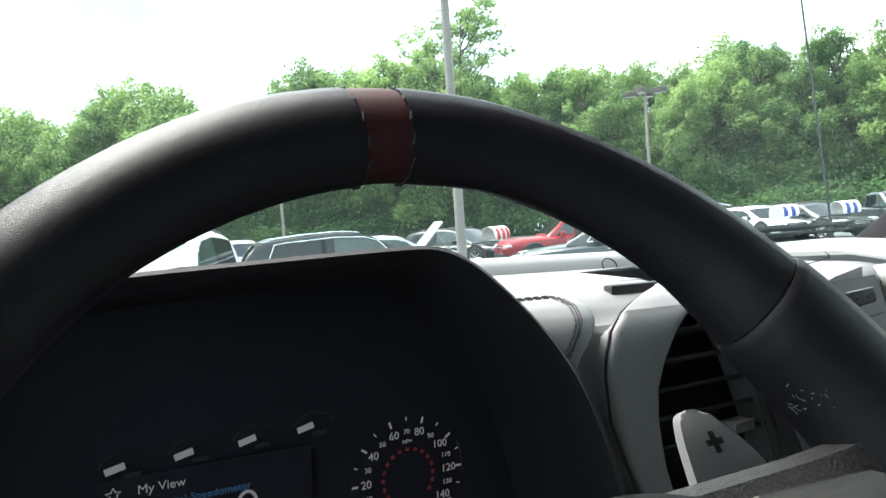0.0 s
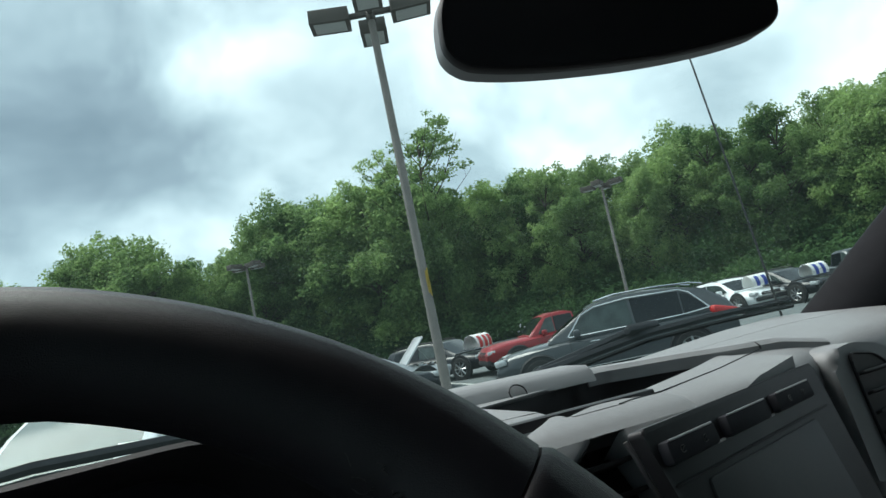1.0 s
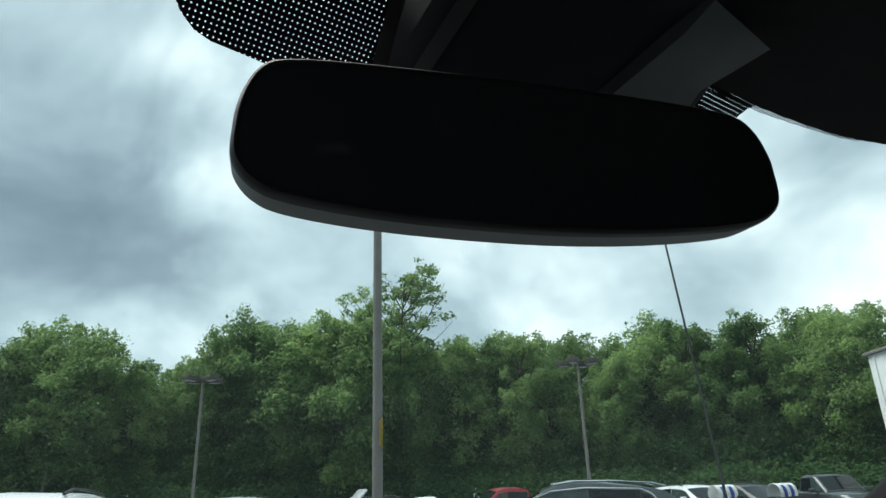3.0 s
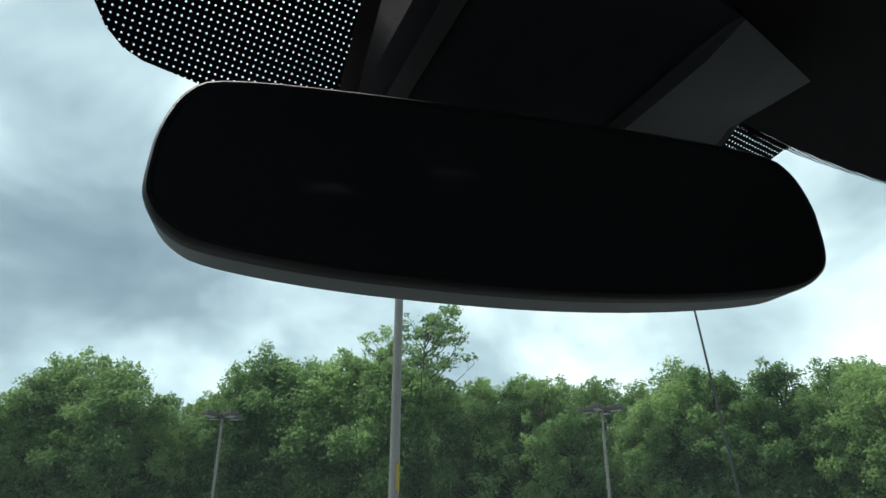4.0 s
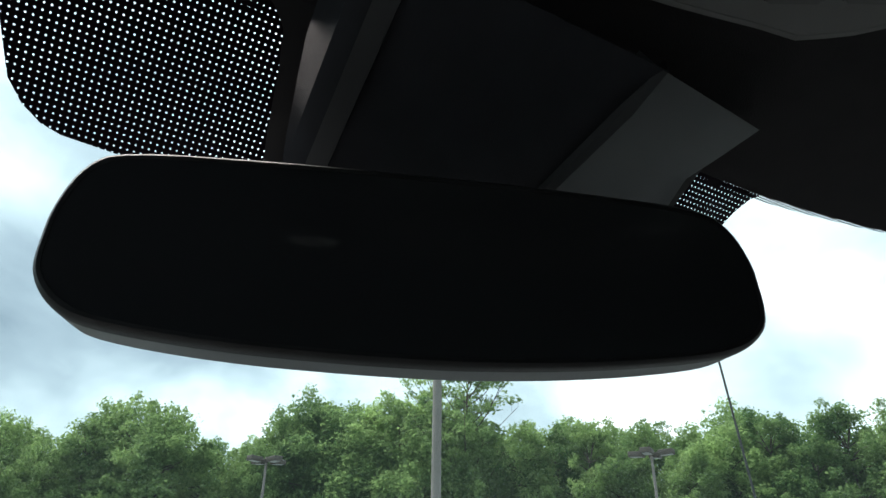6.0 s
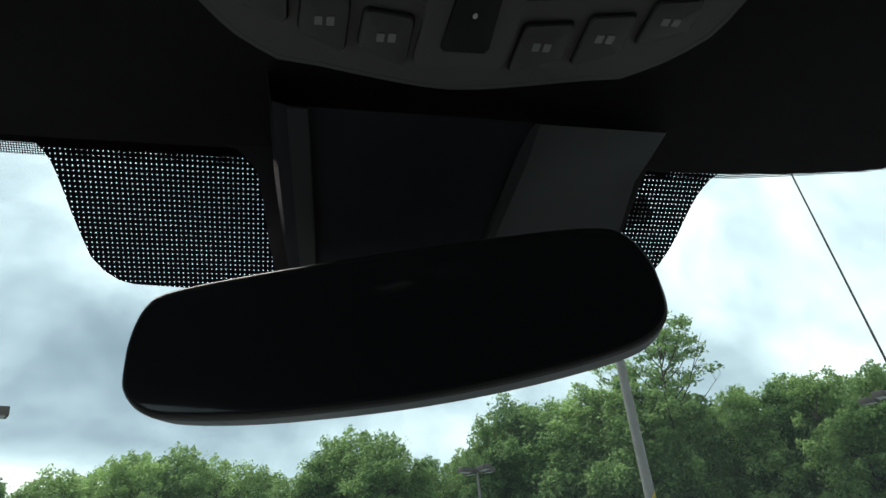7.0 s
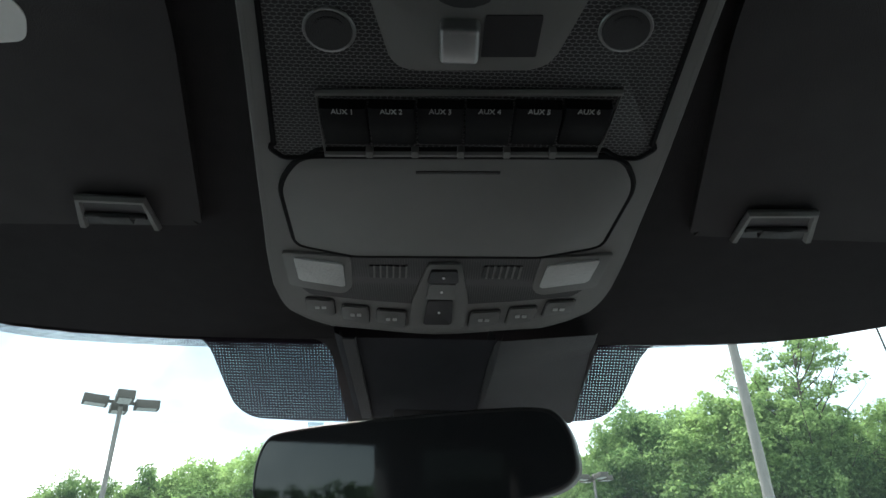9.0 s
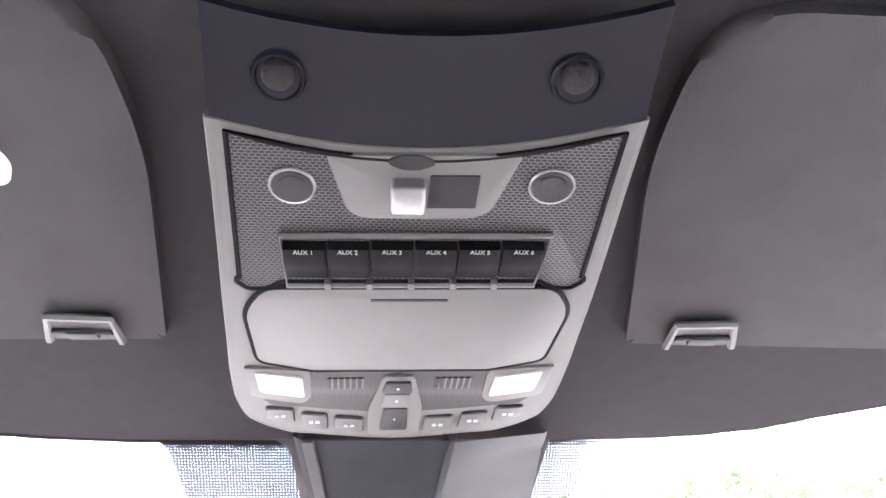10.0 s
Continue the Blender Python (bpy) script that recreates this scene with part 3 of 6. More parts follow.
M_WEAVE = weave("perforated_insert", (0.115, 0.115, 0.118), (0.008, 0.008, 0.009), 0.0030, 0.0017, 0.47)
M_BUTTON = material("grey_button_plastic", (0.105, 0.104, 0.100), 0.55, vary=0.06, bump=0.1)
M_RIB = weave("ribbed_insert", (0.060, 0.060, 0.060), (0.022, 0.022, 0.023), 0.0016, 0.0400, 0.42)


def build_console():
    c = thing("overhead_console", (0, -0.05, 1.86), "grey plastic overhead console with switches and map lights", "overhead console")

    def half(y):
        return curve(y, [(-0.26, 0.098), (-0.2055, 0.099), (-0.15, 0.1005), (-0.10, 0.1045), (0.0, 0.112), (0.033, 0.1135), (0.05, 0.111), (0.0585, 0.107), (0.066, 0.097), (0.0705, 0.087), (0.0745, 0.078), (0.085, 0.061), (0.10, 0.044), (0.118, 0.022), (0.1275, 0.006)])
    def rear(x):
        return -0.2055 + 0.0145 * (1 - (x / 0.099) ** 2)
    ys = [-0.17, -0.13, -0.09, -0.05, 0.0, 0.02, 0.035, 0.045, 0.052, 0.0585, 0.063, 0.067, 0.0705, 0.0745, 0.085, 0.10, 0.115, 0.1235]
    edge = [(x, rear(x)) for x in lin(-0.099, 0.099, 15)] + [(half(y), y) for y in ys] + [(0.0, 0.1275)] + [(-half(y), y) for y in ys[::-1]]
    cols = lin(-1, 1, 13)
    rows = [-0.206, -0.19] + ys + [0.1265]
    bm = sheet(lambda y, u: con(u * half(y), max(y, rear(u * half(y))), 0.0), rows, cols)
    part("shell", bm, M_TRIM, c)
    ring = [edge[i] for i in range(len(edge))]
    rim_ = tube([con(x, y, -0.0018) for x, y in ring], 0.0022, 6, closed=True)
    part("shell_edge", rim_, M_TRIM, c)
    k = len(ring)
    skirt = loft([[con(x * g, y + (0.004 if g > 1 and y > 0.08 else 0), z_) for x, y in ring] for g, z_ in ((1.0, -0.002), (1.03, -0.012), (1.05, -0.05))], caps=False)
    part("skirt", skirt, M_HEAD, c, "dark cloth-covered console side")
    part("rear_lip", sheet(lambda x, v: con(x, rear(x) - 0.002 - 0.045 * v, 0.0) + Vector((0, 0, -0.0005 + 0.010 * v ** 0.7)), lin(-0.0985, 0.0985, 15), lin(0, 1, 6), 0.004), M_ROOFGLASS, c)
    # perforated insert with a concave rear edge
    arc = [(x, -0.2010 + 0.0135 * (1 - (x / 0.0913) ** 2)) for x in lin(0.0913, -0.0913, 13)]
    out = arc + rounded([(-0.0973, -0.116), (-0.090, -0.1062), (-0.080, -0.1068), (-0.073, -0.114), (0.073, -0.114), (0.080, -0.1068), (0.090, -0.1062), (0.0973, -0.116)], 0.003)
    part("insert", slab(out, 0.0012, con, 0.0005), M_WEAVE, c, "black perforated insert panel")
    seam = [con(x, y, 0.0010) for x, y in out]
    part("gap", tube(seam, 0.0015, 5, closed=True), M_SWITCH, c)
    # roof-window switch plate
    pl = rounded([(-0.046, -0.1905), (0.046, -0.1905), (0.034, -0.152), (-0.034, -0.152)], [0.002, 0.002, 0.010, 0.010])
    plate = part("switch_plate", slab(pl, 0.0022, con, 0.0008), M_TRIM, c, "light grey switch plate")
    part("recess", slab(rounded([(0.0035, -0.181), (0.0275, -0.181), (0.0275, -0.1605), (0.0035, -0.1605)], 0.001), 0.0028, con), M_DARK, plate)
    rocker = part("rocker_switch", box((0, 0, 0), (0.0165, 0.0180, 0.009), 0.0022, None, 3), M_SILVER, plate, "satin silver rocker switch")
    rocker.data.transform(Matrix.Translation(-BASE[rocker.name]).inverted())
    rocker.data.transform(Matrix.Translation(-BASE[rocker.name]) @ on_con(-0.0065, -0.1715, 0, 0.005) @ pose(0, 0, 0, 8, 0, 0))
    dome = slab([(0.011 * math.cos(a), 0.004 * math.sin(a)) for a in lin(0, 2 * math.pi * 15 / 16, 16)], 0.0012, on_con(-0.006, -0.1875, 0, 0.002), 0.0008)
    part("thumb_rest", dome, M_SOFT, plate)
    # microphones
    for x in (-0.0625, 0.0635):
        f_ = on_con(x, -0.1745, 0, 0.0012)
        ring = tube([f_ @ Vector((0.0105 * math.cos(a), 0.0095 * math.sin(a), 0)) for a in lin(0, 2 * math.pi * 23 / 24, 24)], 0.0009, 6, closed=True)
        mic = part("round_bezel", ring, M_SILVER, c, "round silver-ringed microphone")
        disc = slab([(0.0098 * math.cos(a), 0.0088 * math.sin(a)) for a in lin(0, 2 * math.pi * 23 / 24, 24)], 0.0010, f_)
        part("disc", disc, M_SOFT, mic)
        for k in range(9):
            a = radians(40 + 100 * k / 8)
            part("mic_hole", slab([(0.0007 * math.cos(b), 0.0007 * math.sin(b)) for b in lin(0, 2 * math.pi * 7 / 8, 8)], 0.0004, f_ @ Matrix.Translation((0.0068 * math.cos(a), 0.0060 * math.sin(a), 0.001))), M_DARK, mic)
    # round catches on the rear lip
    for x in (-0.067, 0.064):
        f_ = on_con(x, rear(x) - 0.0245, 0, -0.0048)
        rim2 = tube([f_ @ Vector((0.0105 * math.cos(a), 0.0105 * math.sin(a), 0.0004)) for a in lin(0, 2 * math.pi * 23 / 24, 24)], 0.0013, 6, closed=True)
        catch = part("round_catch", rim2, M_ROOFGLASS, c, "dark round catch")
        knob = [[f_ @ Vector((r * math.cos(a), r * math.sin(a) + 0.0015, z)) for a in lin(0, 2 * math.pi * 15 / 16, 16)] for r, z in ((0.0072, -0.001), (0.0070, 0.0022), (0.0056, 0.0044), (0.0034, 0.0054), (0.0008, 0.0057))]
        part("knob", loft(knob), M_HEAD, catch)
    # six auxiliary switches
    for k in range(6):
        x = -0.0573 + 0.0229 * k
        f_ = on_con(x, -0.1265, 0, 0.0)
        rows = [(0.0125, 0.002), (0.0120, 0.0065), (0.004, 0.0075), (-0.002, 0.0055), (-0.010, 0.0030), (-0.0125, 0.0028)]
        rings = [[f_ @ Vector((sx * 0.0106, yy, z)) for sx, z in ((-1, -0.001), (-1, zz - 0.0008), (-0.9, zz), (0.9, zz), (1, zz - 0.0008), (1, -0.001))] for yy, zz in rows]
        sw = part("auxiliary_switch", loft(rings), M_SWITCH, c, "black auxiliary rocker switch")
        part("letters", lettering("AUX %d" % (k + 1), 0.0036, f_ @ Matrix.Translation((0, 0.0108, 0.0072)) @ pose(0, 0, 0, -7, 0, 0)), M_PRINT, sw, "pale grey lettering")
        if k:
            part("clip_tab", box((0, 0, 0), (0.0036, 0.0045, 0.0045), 0.0006, on_con(x - 0.01145, -0.1140, 0, 0.003)), M_TRIM, c)
    frame_path = [con(-0.0705, -0.1395, 0.0015), con(0.0705, -0.1395, 0.0015), con(0.0685, -0.1125, 0.0020), con(-0.0685, -0.1125, 0.0020)]
    part("switch_frame", tube(frame_path, 0.0017, 6, closed=True), M_TRIM, c)
    # sunglasses door
    door = rounded([(-0.082, -0.1085), (0.082, -0.1085), (0.0955, -0.085), (0.0935, -0.020), (0.058, -0.006), (-0.058, -0.006), (-0.0935, -0.020), (-0.0955, -0.085)], [0.010, 0.010, 0.02, 0.008, 0.004, 0.004, 0.008, 0.02])
    d = part("sunglasses_door", slab(door, 0.0026, con, 0.0012), M_TRIM, c, "pale grey sunglasses compartment door")
    part("gap", tube([con(x, y, 0.0013) for x, y in door], 0.0019, 5, closed=True), M_SWITCH, c)
    part("finger_slot", slab(rounded([(-0.022, -0.0975), (0.022, -0.0975), (0.022, -0.0958), (-0.022, -0.0958)], 0.0007), 0.0031, con), M_DARK, d)
    # lower panel
    low = rounded([(-0.060, -0.0035), (0.060, -0.0035), (0.062, 0.030), (0.096, 0.034), (0.090, 0.041), (0.050, 0.047), (0.020, 0.050), (-0.020, 0.050), (-0.050, 0.047), (-0.090, 0.041), (-0.096, 0.034), (-0.062, 0.030)], 0.002)
    part("lower_panel", slab(low, 0.0010, con, 0.0004), M_RIB, c, "ribbed dark lower panel")
    for sx in (-1, 1):
        hous = rounded([(sx * 0.104, -0.010), (sx * 0.060, 0.0), (sx * 0.0605, 0.0335), (sx * 0.068, 0.0385), (sx * 0.1035, 0.0305)], [0.004, 0.004, 0.006, 0.006, 0.004])
        lamp = part("map_light", slab(hous, 0.0022, con, 0.0010), M_TRIM, c, "map light with frosted lens")
        lens = rounded([(sx * 0.0965, -0.001), (sx * 0.0655, 0.0060), (sx * 0.0650, 0.0300), (sx * 0.0955, 0.0225)], 0.002)
        part("lens", slab(lens, 0.0036, con, 0.0012), M_LENS, lamp, "frosted white lens")
        for k in range(6):
            x = sx * 0.037 + (k - 2.5) * 0.0042
            part("grille_slot", slab(rounded([(x - 0.0012, 0.0095), (x + 0.0012, 0.0095), (x + 0.0012, 0.0215), (x - 0.0012, 0.0215)], 0.0006), 0.0018, con), M_DARK, c)
            part("grille_bar", slab(rounded([(x + 0.0014, 0.0090), (x + 0.0025, 0.0090), (x + 0.0025, 0.0220), (x + 0.0014, 0.0220)], 0.0004), 0.0020, con), M_TRIM, c)
        for k, (xa, xb, ya, yb) in enumerate(((0.0235, 0.0440, 0.0580, 0.0735), (0.0505, 0.0690, 0.0535, 0.0700), (0.0750, 0.0940, 0.0465, 0.0620))):
            q = rounded([(sx * xa, ya), (sx * xb, ya - 0.002), (sx * (xb + 0.001), yb - 0.006), (sx * xa, yb)], 0.002)
            b = part("push_button", slab(q, 0.0026, con, 0.0010), M_BUTTON, c, "small grey push button")
            part("gap", tube([con(x, y, 0.0004) for x, y in q], 0.0008, 4, closed=True), M_DARK, b)
            mx, my = sx * (xa + xb) / 2, (ya + yb) / 2 - 0.002
            part("symbol", join(*[slab(rounded([(mx + o - 0.0016, my - 0.001), (mx + o + 0.0016, my - 0.001), (mx + o + 0.0016, my + 0.0016), (mx + o - 0.0016, my + 0.0016)], 0.0004), 0.0030, con) for o in (-0.0024, 0.0024)]), M_PRINT, b)
    stem = rounded([(-0.0105, 0.006), (0.0105, 0.006), (0.0195, 0.045), (0.0205, 0.073), (-0.0205, 0.073), (-0.0195, 0.045)], [0.003, 0.003, 0.004, 0.004, 0.004, 0.004])
    tower = part("switch_tower", slab(stem, 0.0030, con, 0.0012), M_TRIM, c)
    for y0, y1, mt in ((0.0105, 0.0230, M_SOFT), (0.0245, 0.0400, M_TRIM), (0.0415, 0.0660, M_DARK)):
        k = part("rocker_switch", slab(rounded([(-0.0085, y0), (0.0085, y0), (0.0105, y1), (-0.0105, y1)], 0.0015), 0.0050, con, 0.0016), mt, tower)
        part("dot", slab([(0.001 * math.cos(a), (y0 + y1) / 2 + 0.001 * math.sin(a)) for a in lin(0, 2 * math.pi * 7 / 8, 8)], 0.0054, con), M_WHITE, k)


build_console()


# ---- sun visors ----
def build_visor(sx):
    v = thing("sun_visor", (sx * 0.36, -0.05, 1.89), "dark grey cloth sun visor folded up against the headliner", "sun visor", "pair of sun visors")
    out = rounded([(sx * 0.166, 0.030), (sx * 0.129, -0.150), (sx * 0.131, -0.238), (sx * 0.62, -0.238), (sx * 0.62, 0.030)], [0.006, 0.03, 0.075, 0.03, 0.02], 9)
    part("panel", slab(out, 0.020, lambda x, y, z: Vector((x, y, liner(x, y) + 0.012 - z)), 0.008, 4), M_VISOR, v)
    # carrier clip in the front edge: a bar with two legs that flare towards the glass
    c = Vector((sx * 0.2125, 0.0, 1.8795))
    legs = [c + Vector((sx * -0.0225 + sx * 0.004, 0.027, 0)), c + Vector((-sx * 0.0215, -0.006, 0)), c + Vector((sx * 0.0190, -0.008, 0)), c + Vector((sx * 0.0300, 0.025, 0))]
    hold = part("clip_frame", tube(legs, 0.0030, 6), M_TRIM, v, "grey clip frame")
    part("recess", slab(rounded([(sx * -0.0165, 0.024), (-sx * 0.0195, -0.004), (sx * 0.0175, -0.006), (sx * 0.0255, 0.022)], 0.002), 0.003, lambda x, y, z: c + Vector((x, y, 0.003 - z))), M_DARK, hold)
    part("pivot_bar", join(tube([c + Vector((-sx * 0.017, 0.012, -0.001)), c + Vector((sx * 0.022, 0.010, -0.001))], 0.0020, 8), box(c + Vector((sx * 0.003, 0.014, -0.001)), (0.020, 0.009, 0.005), 0.001)), M_SOFT, hold)
    return v


visor_left = build_visor(-1)
build_visor(1)
solo("paper_tag", slab(rounded([(-0.245, -0.160), (-0.204, -0.158), (-0.197, -0.140), (-0.205, -0.124), (-0.245, -0.120)], 0.006), 0.0012, lambda x, y, z: Vector((x, y, liner(x, y) - 0.0085 - z))), M_WHITE,
     (-0.22, -0.14, 1.89), "small white tag lying flat against the sun visor", "tag")


# ---- rear-view mirror and sensor cover ----
def build_mirror():
    X = Vector((0.262, -0.090, 0.0073)).normalized()
    Z0 = Vector((-0.001, -0.085, 1.0)).normalized()
    N = X.cross(Z0).normalized()
    Z = N.cross(X)
    m = Matrix((X, Z, N)).transposed().to_4x4()
    m.translation = Vector((-0.0291, 0.1994, 1.7453))
    r = thing("rear_view_mirror", m.translation, "black dimmed rear-view mirror in a rounded black housing", "rear-view mirror")
    rim = [(-0.1385, 0.008), (-0.1365, 0.028), (-0.130, 0.0445), (-0.119, 0.052), (-0.06, 0.0545), (0.0, 0.055), (0.06, 0.0545), (0.117, 0.052), (0.1295, 0.043), (0.137, 0.026), (0.139, 0.010), (0.136, 0.001), (0.125, -0.0065), (0.105, -0.011), (0.066, -0.0160), (0.02, -0.0190), (-0.025, -0.0192), (-0.075, -0.0175), (-0.118, -0.0125), (-0.129, -0.007), (-0.1355, 0.0)]
    for _ in range(2):
        rim = [((1 - w) * p[0] + w * q[0], (1 - w) * p[1] + w * q[1]) for p, q in zip(rim, rim[1:] + rim[:1]) for w in (0.25, 0.75)]
    rim = [(1.018 * x, y + 0.0005 if y > 0.02 else 1.06 * y - 0.0042) for x, y in rim]

    def outline(k):
        return [(x * (1 - k / 0.138), 0.016 + (y - 0.016) * (1 - k / 0.0375)) for x, y in rim]
    skin = lambda rr, caps: loft([[m @ Vector((x, y, z)) for x, y in outline(k)] for k, z in rr], caps=caps)
    part("housing", skin([(0.020, -0.040), (0.011, -0.035), (0.0048, -0.0285), (0.0016, -0.0245)], True), M_DARK, r)
    part("shell", skin([(0.0012, -0.0240), (0.0, -0.020), (0.0, -0.004)], False), M_LIT_SHELL, r, "dark plastic shell, greyed for light from below")
    part("bezel", skin([(0.0, -0.0038), (0.0002, -0.001), (0.0008, 0.0012), (0.0020, 0.0024), (0.0034, 0.0022), (0.0036, 0.0012)], False), M_DARK, r, "thin black bezel")
    part("mirror_glass", slab(outline(0.0034), 0.0012, m @ Matrix.Translation((0, 0, 0.0008))), M_MIRROR, r, "dimmed mirror glass", smooth=False)
    part("stalk", tube([m @ Vector((0.020, 0.020, -0.034)), m @ Vector((0.022, 0.026, -0.055)), Vector((0.004, 0.270, 1.806))], [0.011, 0.010, 0.013], 12), M_DARK, r)


build_mirror()


def build_cover():
    c = thing("sensor_cover", (0.02, 0.2, 1.83), "black plastic sensor cover at the top of the windshield", "sensor cover")
    rows = []
    for u in lin(0, 1, 6):
        a, b = -0.083 + 0.006 * u, 0.046 - 0.010 * u
        y, z = 0.134 + 0.125 * u, 1.8455 - 0.030 * u
        rows.append([(a - 0.010, y + 0.014, z + 0.040 - 0.022 * u), (a - 0.004, y + 0.003, z + 0.005), (a + 0.004, y, z), (b, y, z), (b + 0.004, y + 0.004, z + 0.012)])
    part("housing", loft(rows, closed=False, caps=False), M_COVER, c)
    rows = []
    for u in lin(0, 1, 6):
        y, z = 0.134 + 0.125 * u, 1.8455 - 0.030 * u
        rows.append([(-0.0795 + 0.006 * u, y - 0.001, z - 0.0022), (-0.070 + 0.006 * u, y - 0.001, z - 0.0022), (-0.0690 + 0.006 * u, y, z + 0.001)])
    part("edge_strip", loft(rows, closed=False, caps=False), M_SIDECOVER, c, "dark grey cover edge")
    # the raised side cover: flat face, bevelled left flank, running out onto the glass on its other side
    side = []
    right = [(0.128, 0.147, 1.854), (0.1315, 0.178, 1.860), (0.134, 0.203, 1.862), (0.1315, 0.228, 1.843), (0.127, 0.252, 1.823), (0.125, 0.264, 1.814)]
    for k, r in enumerate(right):
        u = k / 5
        l_ = Vector((0.0435 - 0.0105 * u, 0.131 + 0.116 * u, 1.8403 - 0.027 * u))
        r = Vector(r)
        lip = Vector((0, 0.003, 0.004)) if k == 0 else Vector((0, 0, 0))
        side.append([l_ + Vector((-0.006, 0.006, 0.014)) + lip, l_ + Vector((-0.0015, 0.001, 0.002)) + lip, l_ + Vector((0.002, 0, 0)) + lip, l_.lerp(r, 0.5) + lip, r + Vector((-0.003, 0, 0)) + lip, r + Vector((0, 0.002, 0.003)) + lip])
    part("side_cover", loft(side, closed=False, caps=False), M_SIDECOVER, c, "grey raised side cover")
    part("rain_sensor", box((0.02, 0.262, 1.815), (0.13, 0.04, 0.016), 0.005, pose(0, 0, 0, -38, 0, 0)), M_DARK, c)


build_cover()

tag = thing("windshield_tag", wind(-0.122, 0.105, 0.004), "clear plastic toll tag stuck to the windshield", "tag")
M_CLEAR = glass("clear_tag", (0.72, 0.76, 0.77), 0.10, 0.25)
tg = part("film", sheet(lambda u, v: Vector(wind(-0.126 + u * 0.015, 0.093 + v * 0.030, 0.004)), [0, 0.5, 1], [0, 0.5, 1], 0.0006), M_CLEAR, tag)


# ---- steering wheel ----
def build_wheel():
    f_ = pose(-0.4405, -0.022, 1.407, 57.2, 0, 0)
    turn = 5.0
    w = thing("steering_wheel", (-0.4405, -0.022, 1.407), "black leather sports steering wheel with red centre band", "steering wheel")

    def ring_at(a, rr, ax, n=16, R0=0.1705):
        a = radians(90 - a + turn)
        ca, sa = math.cos(a), math.sin(a)
        out = []
        for j in range(n):
            t_ = 2 * math.pi * j / n
            rad = R0 + rr * math.cos(t_)
            out.append(f_ @ Vector((rad * ca, rad * sa, ax * math.sin(t_))))
        return out
    band = 2.9

    def rim(a):
        """Section at angle a from the top: round above, thick-thumbed towards the spokes."""
        inner = float(np.interp(max(a, -0.45 * a), [0, 14, 25, 38, 46, 54, 62, 105], [0.1544, 0.1538, 0.1500, 0.1445, 0.1400, 0.1335, 0.1295, 0.1300]))
        outer = float(np.interp(abs(a), [0, 14, 30, 50, 57, 105], [0.1900, 0.1890, 0.1845, 0.1800, 0.1785, 0.1790]))
        u = (0.1544 - inner) / 0.0234
        return (outer + inner) / 2, (outer - inner) / 2, 0.0152 + 0.0055 * u

    def arc(a0, a1, n, grow=0.0):
        out = []
        for a in lin(a0, a1, n):
            R0, rr, ax = rim(a)
            k = min(1.0, (abs(a) - 57.5) / 0.8) if grow > 0 else 1.0
            out.append(ring_at(a, rr + grow * k, ax + grow * k, 18, R0))
        return out
    part("upper_rim", loft(arc(band + 0.15, 57.2, 30)), M_LEATHER, w)
    part("upper_rim", loft(arc(-57.2, -band - 0.15, 30)), M_LEATHER, w)
    part("red_band", loft(arc(-band, band, 6, -0.0005)), M_RED, w, "dark red leather centre band")
    for s in (-1, 1):
        a0, a1 = (57.5, 105) if s > 0 else (-105, -57.5)
        part("grip", loft(arc(a0, a1, 60, 0.0014)), M_LEATHER, w, "perforated black leather grip")
    part("lower_rim", loft([ring_at(a, 0.0205, 0.0170) for a in lin(105.3, 254.7, 40)]), M_LEATHER, w)
    # lacing on the band's edges and frayed thread ends at the grip
    for s in (-1, 1):
        for k in range(12):
            t_ = radians(-60 + 300 * k / 11)
            a = radians(90 - s * band + turn)
            p = [f_ @ Vector(((0.1722 + 0.0180 * math.cos(t_ + d)) * math.cos(a + e_), (0.1722 + 0.0180 * math.cos(t_ + d)) * math.sin(a + e_), 0.0154 * math.sin(t_ + d))) for d, e_ in ((-0.10, -0.003), (0.10, 0.003))]
            part("stitch", tube(p, 0.0004, 5), M_SOFT, w)
    rnd = random.Random(4)
    for a0, cnt, mat in ((47, 26, M_SOFT), (71, 90, M_THREAD)):
        for k in range(cnt):
            a = radians(90 - (a0 + rnd.gauss(0, 2.4 if a0 < 60 else 1.5)) + turn)
            t_ = radians(rnd.gauss(172, 20) if a0 < 60 else rnd.gauss(176, 11))
            p0 = Vector((((0.1668 if a0 < 60 else 0.1572) + 0.0262 * math.cos(t_)) * math.cos(a), ((0.1668 if a0 < 60 else 0.1572) + 0.0262 * math.cos(t_)) * math.sin(a), 0.0215 * math.sin(t_)))
            ps = [p0]
            for _ in range(4):
                ps.append(ps[-1] + Vector((rnd.uniform(-0.0020, 0.0008), rnd.uniform(-0.0010, 0.0018), rnd.uniform(-0.0008, 0.0012))))
            part("frayed_thread", tube([f_ @ p for p in ps], 0.00016, 4), mat, w, "frayed thread end")
    # spokes, hub
    for s in (-1, 1):
        rows = []
        for x, y0, y1, z in ((0.150, -0.012, 0.046, -0.004), (0.125, -0.018, 0.040, 0.000), (0.095, -0.030, 0.039, 0.003), (0.030, -0.045, 0.039, 0.006)):
            rows.append([f_ @ Vector((s * x, y, zz)) for y, zz in ((y0, z - 0.006), (y0 + 0.004, z + 0.006), ((y0 + y1) / 2, z + 0.010), (y1 - 0.004, z + 0.006), (y1, z - 0.006), ((y0 + y1) / 2, z - 0.014))])
        part("spoke", loft(rows), M_SPOKE, w, "grained spoke")
